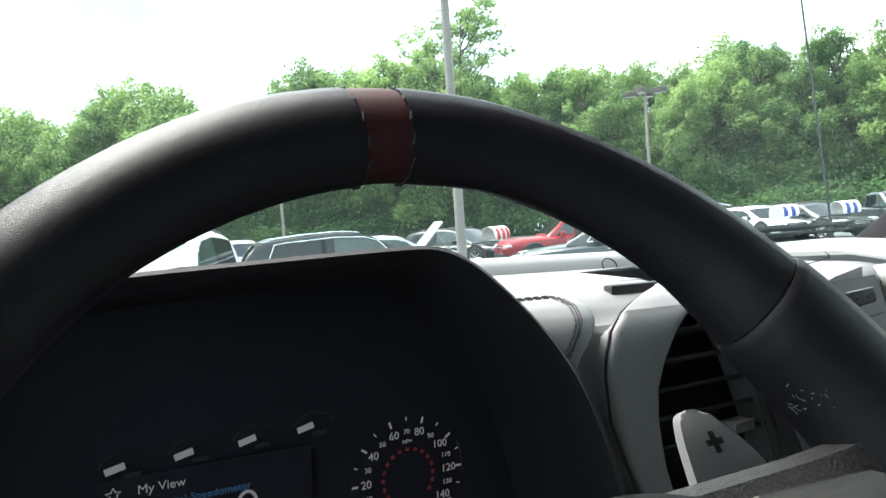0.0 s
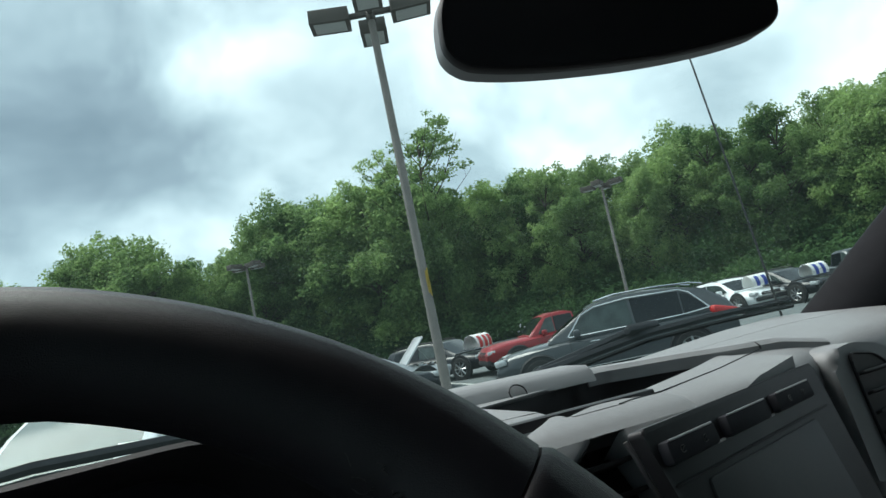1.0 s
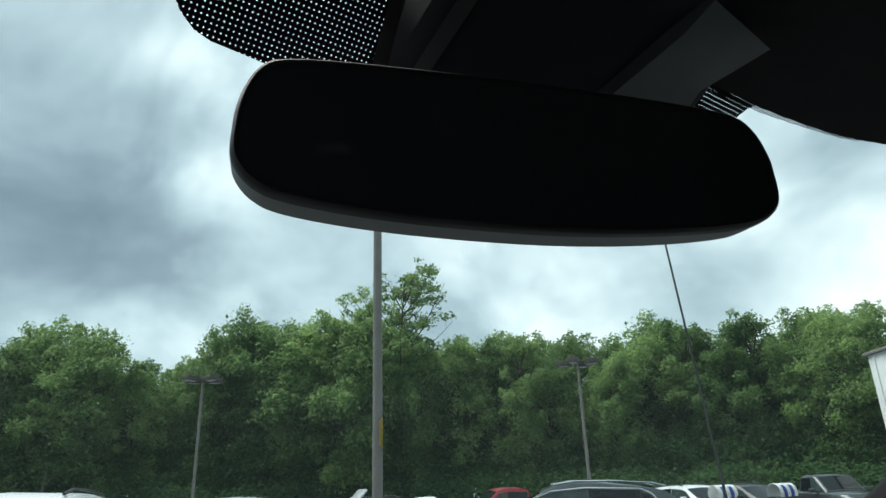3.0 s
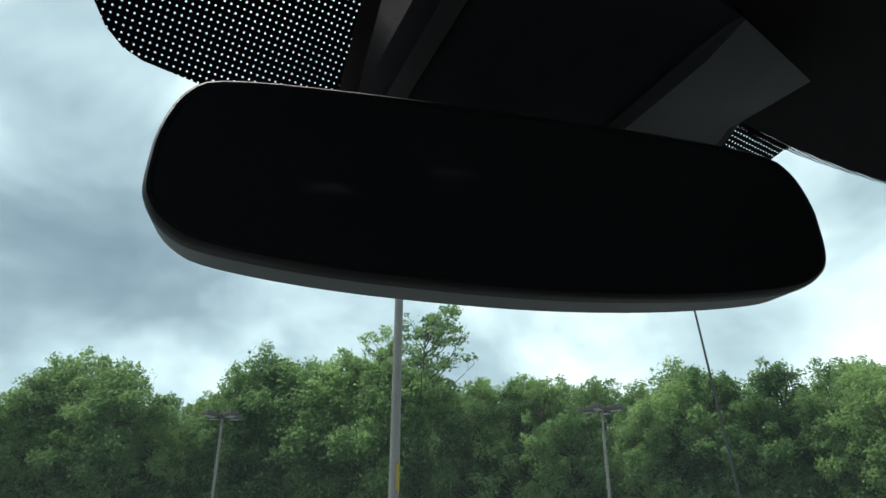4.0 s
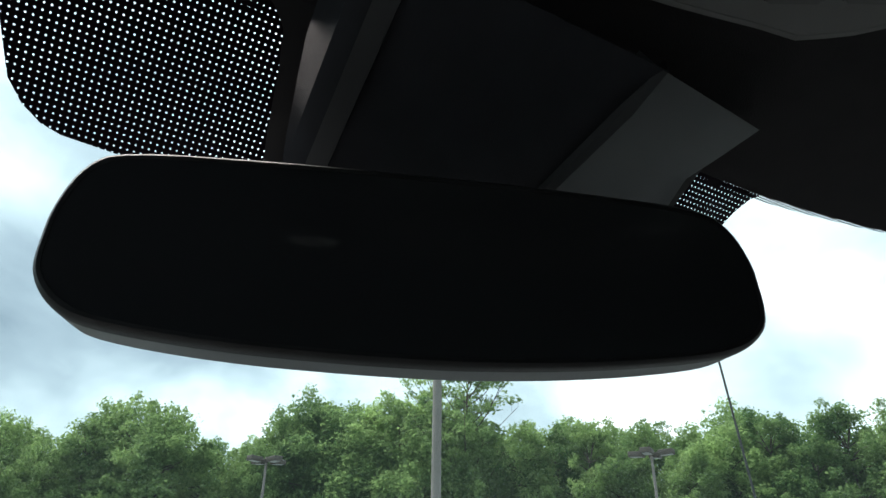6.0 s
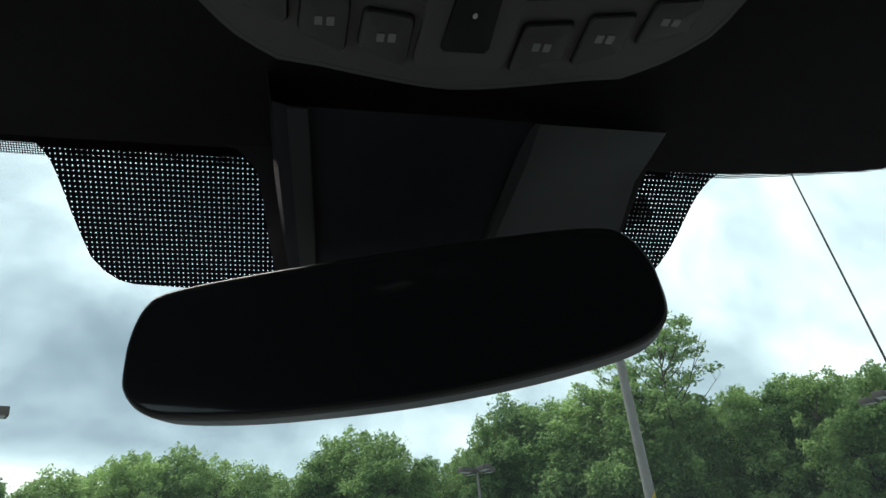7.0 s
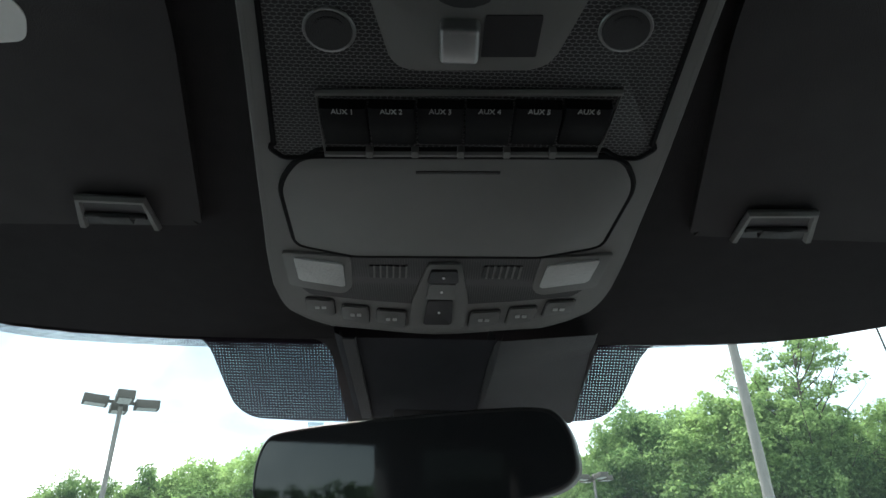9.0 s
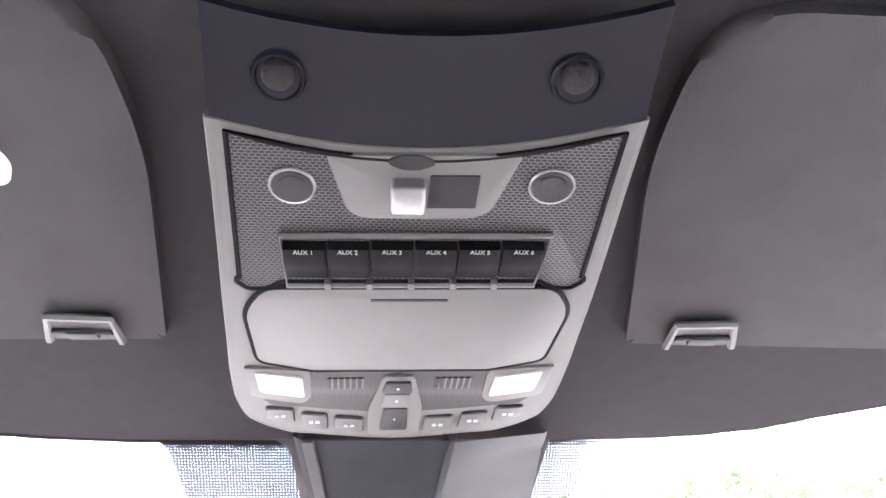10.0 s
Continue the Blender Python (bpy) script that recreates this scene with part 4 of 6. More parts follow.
        part("pad_bezel", slab(rounded([(s * 0.050, 0.031), (s * 0.116, 0.027), (s * 0.120, -0.018), (s * 0.052, -0.040)], 0.008), 0.007, f_ @ Matrix.Translation((0, 0, 0.009)), 0.002), M_TRIM, w, "grey switch bezel")
        pad = rounded([(s * 0.056, 0.018), (s * 0.112, 0.018), (s * 0.118, -0.016), (s * 0.056, -0.036)], 0.006)
        part("button_pad", slab(pad, 0.009, f_ @ Matrix.Translation((0, 0, 0.009)), 0.002), M_DARK, w)
    hub = rounded([(-0.022, 0.0400), (0.016, 0.0400), (0.046, 0.030), (0.064, 0.008), (0.066, -0.02), (0.045, -0.062), (-0.045, -0.062), (-0.066, -0.02), (-0.064, 0.008), (-0.05, 0.030)], 0.014)
    part("hub", slab(hub, 0.030, f_ @ Matrix.Translation((0, 0, -0.010)), 0.012, 4), M_HUB, w, "grey airbag cover")
    part("column", tube([f_ @ Vector((0, -0.02, -0.005)), f_ @ Vector((0, -0.05, -0.36))], [0.034, 0.036], 20), M_SOFT, w)
    pd = rounded([(0.074, 0.010), (0.083, 0.056), (0.087, 0.066), (0.099, 0.0655), (0.117, 0.044), (0.122, 0.010)], [0.004, 0.006, 0.004, 0.006, 0.01, 0.01])
    for s in (-1, 1):
        p = part("paddle_shifter", slab([(s * x, y) for x, y in pd], 0.004, f_ @ Matrix.Translation((0, 0, -0.030)), 0.0015), M_PADDLE, w, "grey paddle shifter")
        if s > 0:
            part("plus_mark", join(box((0, 0, 0), (0.008, 0.0022, 0.0006), 0, f_ @ Matrix.Translation((0.0965, 0.0525, -0.0255))), box((0, 0, 0), (0.0022, 0.008, 0.0006), 0, f_ @ Matrix.Translation((0.0965, 0.0525, -0.0255)))), M_DARK, p)


build_wheel()


# ---- dashboard ----
M_TRAY = material("tray_rubber", (0.045, 0.047, 0.050), 0.7, vary=0.15, scale=30, bump=0.3, fine=900)


def build_dash():
    d = thing("dashboard", (0, 0.5, 1.2), "dark grey grained dashboard with vents and centre screen", "dashboard")

    def warp(x, y):
        """The front of the middle part is canted towards the driver."""
        k = 0.25 * (max(-0.05, min(0.30, x)) - 0.06) * max(0.0, min(1.0, (x + 0.11) / 0.13))
        return y + k * max(0.0, min(1.0, (0.47 - y) / 0.2))

    def top(x, y):
        z = curve(y, [(0.256, 1.446), (0.262, 1.456), (0.275, 1.465), (0.30, 1.469), (0.45, 1.476), (0.60, 1.482), (0.72, 1.476), (0.80, 1.462)])
        z -= 0.004 * max(0.0, min(1.0, (x + 0.02) / 0.05)) * max(0.0, min(1.0, (0.42 - y) / 0.12))
        z += 0.010 * max(0, min(1, (x - 0.15) / 0.3)) - 0.3 * max(0, abs(x) - 0.62) ** 2
        return z
    ys = [0.256, 0.262, 0.27, 0.285, 0.31, 0.335, 0.37, 0.40, 0.43, 0.452, 0.48, 0.52, 0.56, 0.60, 0.64, 0.68, 0.72, 0.76, 0.80]
    xs = sorted(set(lin(-0.74, 0.74, 38) + [-0.13, 0.03, 0.225]))
    mid = [x for x in xs if -0.131 < x < 0.226]
    pad = lambda x, y: (x, warp(x, y), top(x, y))

    def back_y(x):
        """Where the pad ends and the black defroster panel begins."""
        return curve(x, [(-0.75, 0.50), (-0.1, 0.505), (0.05, 0.485), (0.15, 0.492), (0.63, 0.585), (0.75, 0.60)])

    def far(y0):
        return lambda x, v: pad(x, y0 + (back_y(x) - y0) * v)
    vs = lin(0, 1, 7)

    def tray_front(x):
        return 0.324 + 0.32 * (x - 0.03)

    def tray_back(x):
        return max(tray_front(x) + 0.001, curve(x, [(-0.13, 0.416), (0.08, 0.455), (0.11, 0.458), (0.16, 0.432), (0.20, 0.402), (0.222, 0.3865), (0.30, 0.412)]))

    def between(a, b):
        return lambda x, v: (lambda y: (x, y, top(x, y)))(a(x) + (b(x) - a(x)) * v)
    mid = lin(-0.079, 0.222, 16)
    pieces = [sheet(far(0.335), [x for x in xs if -0.42 < x < -0.08] + [-0.079], vs, -0.02),
              sheet(pad, [0.222] + [x for x in xs if x > 0.224], [y for y in ys if y < 0.453], -0.02),
              sheet(between(lambda x: warp(x, 0.256), tray_front), lin(0.028, 0.222, 10), [0, 0.04, 0.09, 0.17, 0.3, 0.5, 0.75, 1.0], -0.02),
              sheet(between(lambda x: 0.286, tray_front), lin(-0.079, 0.029, 6), lin(0, 1, 4), -0.004),
              sheet(between(tray_back, back_y), mid, vs, -0.004),
              sheet(between(lambda x: warp(x, 0.452), back_y), [0.222] + [x for x in xs if x > 0.224], vs, -0.02)]
    part("top_pad", join(*pieces), M_DASH, d, "grained grey top pad")
    part("top_pad", sheet(far(0.36), [x for x in xs if x < -0.40], vs, -0.02), M_DASH, d, "grained grey top pad")
    part("defroster_panel", sheet(lambda x, v: (x, back_y(x) + (0.745 - sweep(x) * 0.9 - back_y(x)) * v, top(x, back_y(x)) - 0.006 - 0.052 * v), xs, lin(0, 1, 6), -0.02), M_DARK, d, "black defroster panel at the foot of the windshield")

    def well(x, v):
        a, b = tray_front(x), tray_back(x)
        y = a + (b - a) * max(0.0, min(1.0, v))
        return (x, y, top(x, y) - (0.055 if 0 <= v <= 1 and -0.079 < x else 0.002))
    part("tray", sheet(well, [-0.0792] + mid, [-0.01, 0, 0.5, 1, 1.01], -0.004), M_TRAY, d, "dark open storage tray")
    part("lower_panel", sheet(lambda x, v: (x, warp(x, 0.276) + 0.05 * v, 1.445 - 0.50 * v), lin(0.03, 0.74, 16), lin(0, 1, 8), -0.02), M_SOFT, d)
    part("lower_panel", sheet(lambda x, v: (x, 0.264 + 0.05 * v, 1.292 - 0.35 * v), lin(-0.19, 0.03, 6), lin(0, 1, 6), -0.02), M_SOFT, d)
    part("lower_panel", sheet(lambda x, v: (x, 0.30 + 0.04 * v, 1.24 - 0.30 * v), lin(-0.74, -0.19, 8), lin(0, 1, 6), -0.02), M_SOFT, d)
    # bar with the round sensor in front of the tray
    rows = []
    for x in lin(-0.20, 0.088, 14):
        y = 0.487 - 0.010 * (x + 0.14) / 0.2
        z = top(x, y)
        rows.append([(x, y - 0.035, z - 0.004), (x, y - 0.030, z + 0.008), (x, y - 0.022, z + 0.014), (x, y + 0.02, z + 0.016), (x, y + 0.03, z + 0.010), (x, y + 0.034, z - 0.004)])
    bar = part("speaker_bar", loft(rows), M_DASH, d, "grey raised bar")
    part("round_sensor", tube([Vector((-0.0155 + 0.0105 * math.cos(a), 0.4445 + 0.004 * math.sin(a), 1.4785 + 0.0085 * math.sin(a))) for a in lin(0, 2 * math.pi * 19 / 20, 20)], 0.0009, 5, closed=True), M_DARK, bar)
    ledge = []
    for x in lin(0.085, 0.335, 26):
        y = curve(x, [(0.085, 0.462), (0.11, 0.463), (0.16, 0.437), (0.20, 0.408), (0.24, 0.380), (0.285, 0.357), (0.335, 0.333)])
        z = top(x, y) + 0.002 - 0.010 * max(0.0, (x - 0.285) / 0.05)
        ledge.append([(x, y - 0.010, z - 0.012), (x, y - 0.010, z + 0.001), (x, y - 0.004, z + 0.006), (x + 0.004, y + 0.010, z + 0.007), (x + 0.010, y + 0.026, z + 0.001), (x + 0.010, y + 0.026, z - 0.012)])
    part("tray_ledge", loft(ledge), M_DASH, d, "rounded grey ledge behind the tray")
    part("seam", tube([(x, y, top(x, y) + 0.0002) for x in lin(-0.03, 0.262, 14) for y in (0.286 + 0.25 * (x + 0.03),)], 0.0008, 5), M_DARK, d)
    zl = top(0.262, 0.369) + 0.002
    part("seam", tube([(0.262, 0.3588, zl - 0.003), (0.262, 0.3592, zl + 0.001), (0.262, 0.3650, zl + 0.0050), (0.266, 0.3790, zl + 0.0060), (0.2705, 0.3930, zl + 0.0008)], 0.0012, 6), M_DARK, d)
    # front of the pad beside the hood: it rolls over and runs down to the vent
    PROF = [(0.345, 1.4712), (0.315, 1.4698), (0.295, 1.4680), (0.280, 1.4650), (0.268, 1.4600), (0.259, 1.4530), (0.253, 1.4440), (0.2495, 1.4320), (0.2485, 1.4180), (0.2490, 1.4000), (0.2510, 1.3800), (0.2540, 1.3550), (0.2580, 1.3250), (0.2620, 1.2900)]
    SP = [0.0]
    for a, b in zip(PROF, PROF[1:]):
        SP.append(SP[-1] + math.hypot(b[0] - a[0], b[1] - a[1]))

    def roll(x, s, out=0.0):
        """A point on the rolled front: s metres along it from the back, out metres off it."""
        f = lambda q: Vector((float(np.interp(q, SP, [p[0] for p in PROF])), float(np.interp(q, SP, [p[1] for p in PROF]))))
        p = f(s)
        t_ = (f(min(SP[-1], s + 0.006)) - f(max(0.0, s - 0.006))).normalized()
        return Vector((x, p.x + t_.y * out, p.y - t_.x * out))

    def at_z(z):
        return float(np.interp(-z, [-p[1] for p in PROF], SP))

    def seam_x(s):
        return curve(s, [(0.0, -0.045), (at_z(1.4675), -0.105), (at_z(1.461), -0.148), (at_z(1.454), -0.170), (at_z(1.440), -0.188), (at_z(1.42), -0.1955), (at_z(1.403), -0.1965), (at_z(1.368), -0.190), (at_z(1.331), -0.172), (SP[-1], -0.15)])

    def hood_x(s):
        z = roll(0, s).z
        return curve(-z, [(-1.482, -0.305), (-1.452, -0.273), (-1.418, -0.247), (-1.37, -0.225), (-1.31, -0.210), (-1.26, -0.203)]) + 0.003

    def end_x(s):
        return 0.03 if roll(0, s).y < 0.2885 else -0.079

    def well_x(s):
        return curve(s, [(at_z(1.452), -0.088), (at_z(1.444), -0.106), (at_z(1.43), -0.122), (at_z(1.41), -0.135), (at_z(1.387), -0.1415), (at_z(1.36), -0.139), (at_z(1.318), -0.127), (SP[-1], -0.115)])
    rows_s = [SP[0] + (SP[-1] - SP[0]) * k / 46 for k in range(47)]
    S_TOP = at_z(1.453)
    low_s = [S_TOP] + [s for s in rows_s if s > S_TOP + 0.002]
    part("front_pad", sheet(lambda s, u: roll(hood_x(s) + (end_x(s) - hood_x(s)) * u, s, -0.017 * min(1.0, s / 0.075) ** 2), [s for s in rows_s if s <= S_TOP] + [S_TOP], lin(0, 1, 12)), M_DASH, d, "rolled grey front of the pad")
    part("front_pad", sheet(lambda s, u: roll(hood_x(s) + (seam_x(s) + 0.006 - hood_x(s)) * u, s, -0.017), low_s, lin(0, 1, 5)), M_DASH, d, "rolled grey front of the pad")

    def panel(x0, x1, ss, lip=-0.020, soft=0.006, top_lip=False):
        """A raised skin between x0(s) and x1(s) with rounded edges."""
        cols = [(0, 0.0, lip), (0, 0.0, -0.0045), (0, 0.15 * soft, -0.0022), (0, 0.45 * soft, -0.0006), (0, soft, 0.0)]
        cols += [(k / 6, 0.0, 0.0) for k in range(1, 6)]
        cols += [(1, -soft, 0.0), (1, -0.45 * soft, -0.0006), (1, -0.15 * soft, -0.0022), (1, 0.0, -0.0045), (1, 0.0, lip)]

        def at(s, c):
            u, dx, out = c
            a, b = x0(s), x1(s)
            x = a + (b - a) * u + dx if u in (0, 1) else a + soft + (b - a - 2 * soft) * u
            if top_lip and s <= ss[0] + 0.011:
                out = min(out, -0.0006 - 0.007 * (1 - (s - ss[0]) / 0.011) ** 2)
            return roll(x, s, out)
        return sheet(at, ss, cols)
    pod = part("air_vent", panel(lambda s: seam_x(s) + 0.0012, lambda s: max(end_x(s), seam_x(s) + 0.014), [s for s in rows_s if 0.036 < s <= S_TOP] + [S_TOP]), M_DASH, d, "rounded grey air vent pod")
    part("pod_side", panel(lambda s: seam_x(s) + 0.0012, well_x, low_s, -0.035, 0.008), M_DASH, pod)
    part("pod_side", panel(lambda s: curve(s, [(S_TOP, -0.060), (at_z(1.416), -0.046), (at_z(1.318), 0.008), (SP[-1], 0.02)]), lambda s: 0.045, low_s, -0.035, 0.005), M_DASH, pod)
    part("seam", tube([roll(seam_x(s), s, -0.0045) for s in rows_s if s > 0.058], 0.0012, 6), M_DARK, pod)
    part("bright_rail", tube([roll(well_x(s) + 0.0015, s, -0.006) for s in low_s[1:]], 0.0011, 6), M_SOFT, pod)
    for o, r_ in ((-0.004, 0.0022), (0.006, 0.0016)):
        part("bright_rail", tube([roll(curve(s, [(S_TOP, -0.063), (at_z(1.416), -0.050), (at_z(1.318), 0.004), (SP[-1], 0.016)]) + o, s, 0.0) for s in low_s[2:]], r_, 6), M_SILVER, pod)
    part("vent_well", box((-0.06, 0.305, 1.37), (0.17, 0.012, 0.20), 0.002), M_DARK, pod)
    for z in (1.428, 1.404, 1.380, 1.356, 1.332):
        xa, xb = well_x(at_z(z)) - 0.002, curve(-z, [(-1.452, -0.062), (-1.416, -0.050), (-1.318, 0.004)])
        part("slat", box(((xa + xb) / 2, 0.270, z), (xb - xa, 0.026, 0.0035), 0.0014, pose(0, 0, 0, -20, 0, 0)), M_SOFT, pod)
    part("thumb_tab", join(box((-0.056, 0.248, 1.345), (0.026, 0.018, 0.010), 0.003), box((-0.056, 0.2385, 1.3505), (0.018, 0.002, 0.0016), 0.0006)), M_SILVER, pod)
    # stitched leather insert between hood and vent
    S_BACK = at_z(1.4690)
    ins_s = [S_BACK + (SP[-1] - S_BACK) * k / 50 for k in range(51) if S_BACK + (SP[-1] - S_BACK) * k / 50 < at_z(1.33)]

    def ins_x(s):
        return curve(s, [(S_BACK, -0.226), (S_BACK + 0.006, -0.210), (at_z(1.4655), -0.1985), (at_z(1.460), -0.1945), (at_z(1.450), -0.1980), (at_z(1.440), -0.2050), (at_z(1.422), -0.2200), (at_z(1.40), -0.232), (at_z(1.33), -0.20)])
    part("stitched_insert", panel(hood_x, lambda s: max(ins_x(s), hood_x(s) + 0.013), [s for s in ins_s if ins_x(s) > hood_x(s) + 0.013], -0.020, 0.016, True), M_DASH, d, "raised stitched leather insert")
    for inset, r_ in ((0.0165, 0.0006), (0.0195, 0.0011), (0.0225, 0.0006)):
        path = [roll(x, S_BACK + inset, 0.0004) for x in lin(-0.285, -0.214 - inset * 0.4, 9)] + [roll(ins_x(s) - inset, s, 0.0004) for s in ins_s if s > S_BACK + inset + 0.004 and ins_x(s) - inset > hood_x(s)]
        if r_ > 0.0008:
            part("welt", tube(path, r_ * 0.6, 5), M_SOFT, d)
        else:
            for a, b in zip(path, path[1:]):
                part("stitch", tube([a.lerp(b, 0.15), a.lerp(b, 0.85)], r_, 4), M_SOFT, d)
    # centre stack
    face = Matrix.Translation((0.075, 0.238, 1.349)) @ pose(0, 0, 0, 0, 0, 12.5) @ pose(0, 0, 0, 78, 0, 0)
    stack = part("centre_panel", slab(rounded([(-0.060, -0.16), (0.200, -0.16), (0.180, 0.1085), (-0.150, 0.1085), (-0.135, 0.055)], 0.006), 0.012, face @ Matrix.Translation((0, 0, -0.008)), 0.003), M_DARK, d, "black centre stack")
    for xa, xb in ((-0.138, -0.067), (-0.047, 0.031), (0.050, 0.132)):
        bt = part("push_button", box((0, 0, 0), (xb - xa, 0.0165, 0.010), 0.003, face @ Matrix.Translation(((xa + xb) / 2, 0.0880, 0.008))), M_COVER, stack)
        part("bright_edge", box((0, 0, 0), (xb - xa - 0.008, 0.0016, 0.002), 0.0005, face @ Matrix.Translation(((xa + xb) / 2, 0.0958, 0.0122))), M_SILVER, bt)
        for o in ((-0.019, 0.014) if xb < 0 else ((-0.016, 0.016) if xa > 0.04 else ())):
            mark = face @ Matrix.Translation(((xa + xb) / 2 + o, 0.0875, 0.0133))
            part("symbol", join(tube([mark @ Vector((0.0034 * math.cos(q), 0.0026 * math.sin(q), 0)) for q in lin(0.5, 5.6, 9)], 0.0003, 4), tube([mark @ Vector((-0.002, -0.001, 0)), mark @ Vector((0.002, 0.0012, 0))], 0.0003, 4)), M_TRIM, bt)
    for xa in (-0.062, 0.034):
        part("bright_clip", box((0, 0, 0), (0.013, 0.0022, 0.002), 0.0006, face @ Matrix.Translation((xa + 0.006, 0.0800, 0.0060))), M_SILVER, stack)
    part("finisher_edge", box((0, 0, 0), (0.300, 0.0022, 0.004), 0.001, face @ Matrix.Translation((0.015, 0.0660, 0.0040))), M_SOFT, stack)
    part("screen", slab(rounded([(-0.092, -0.062), (0.148, -0.062), (0.126, 0.0605), (-0.092, 0.0605)], 0.004), 0.003, face @ Matrix.Translation((0, 0, 0.003)), 0.001), M_SCREEN, stack, "dusty switched-off touch screen")
    # vents: one beside the hood, one right of the panel; outlines across the dash (x, z)
    def vent_at(y, pod, well, rows, tab):
        out = lambda a, b, z: Vector((a, y - z, b))
        vent = part("air_vent", slab(rounded(pod, 0.022, 6), 0.090, lambda a, b, z: out(a, b, z - 0.082), 0.010, 4), M_DASH, d, "rounded grey air vent pod")
        part("vent_well", slab(rounded(well, 0.012), 0.0105, out), M_DARK, vent)
        part("bright_rail", tube([out(a, b, 0.0108) for a, b in rounded(well, 0.012)], 0.0016, 5, closed=True), M_SOFT, vent)
        for xa, xb, z in rows:
            part("slat", box((0, 0, 0), (xb - xa, 0.012, 0.0035), 0.0012, Matrix.Translation(((xa + xb) / 2, y - 0.012, z)) @ pose(0, 0, 0, -24, 0, 0)), M_SOFT, vent)
        part("thumb_tab", box((0, 0, 0), (0.024, 0.016, 0.012), 0.003, Matrix.Translation((tab[0], y - 0.020, tab[1]))), M_SILVER, vent)
    def moved(pts):
        return [(a + 0.0925, b - 0.0215) for a, b in pts]
    vent_at(0.305, moved([(0.190, 1.480), (0.232, 1.487), (0.294, 1.478), (0.347, 1.44), (0.367, 1.32), (0.225, 1.32)]), moved([(0.222, 1.4765), (0.270, 1.469), (0.318, 1.438), (0.336, 1.345), (0.254, 1.345)]),
            [(a + 0.0925, b + 0.0925, z - 0.0215) for a, b, z in ((0.232, 0.300, 1.452), (0.238, 0.316, 1.430), (0.244, 0.324, 1.408), (0.250, 0.328, 1.386), (0.256, 0.332, 1.364))], (0.3765, 1.3785))


build_dash()


M_GAUGE = material("gauge_black", (0.016, 0.017, 0.026), 0.5, vary=0.2, bump=0.0, spec=0.2)


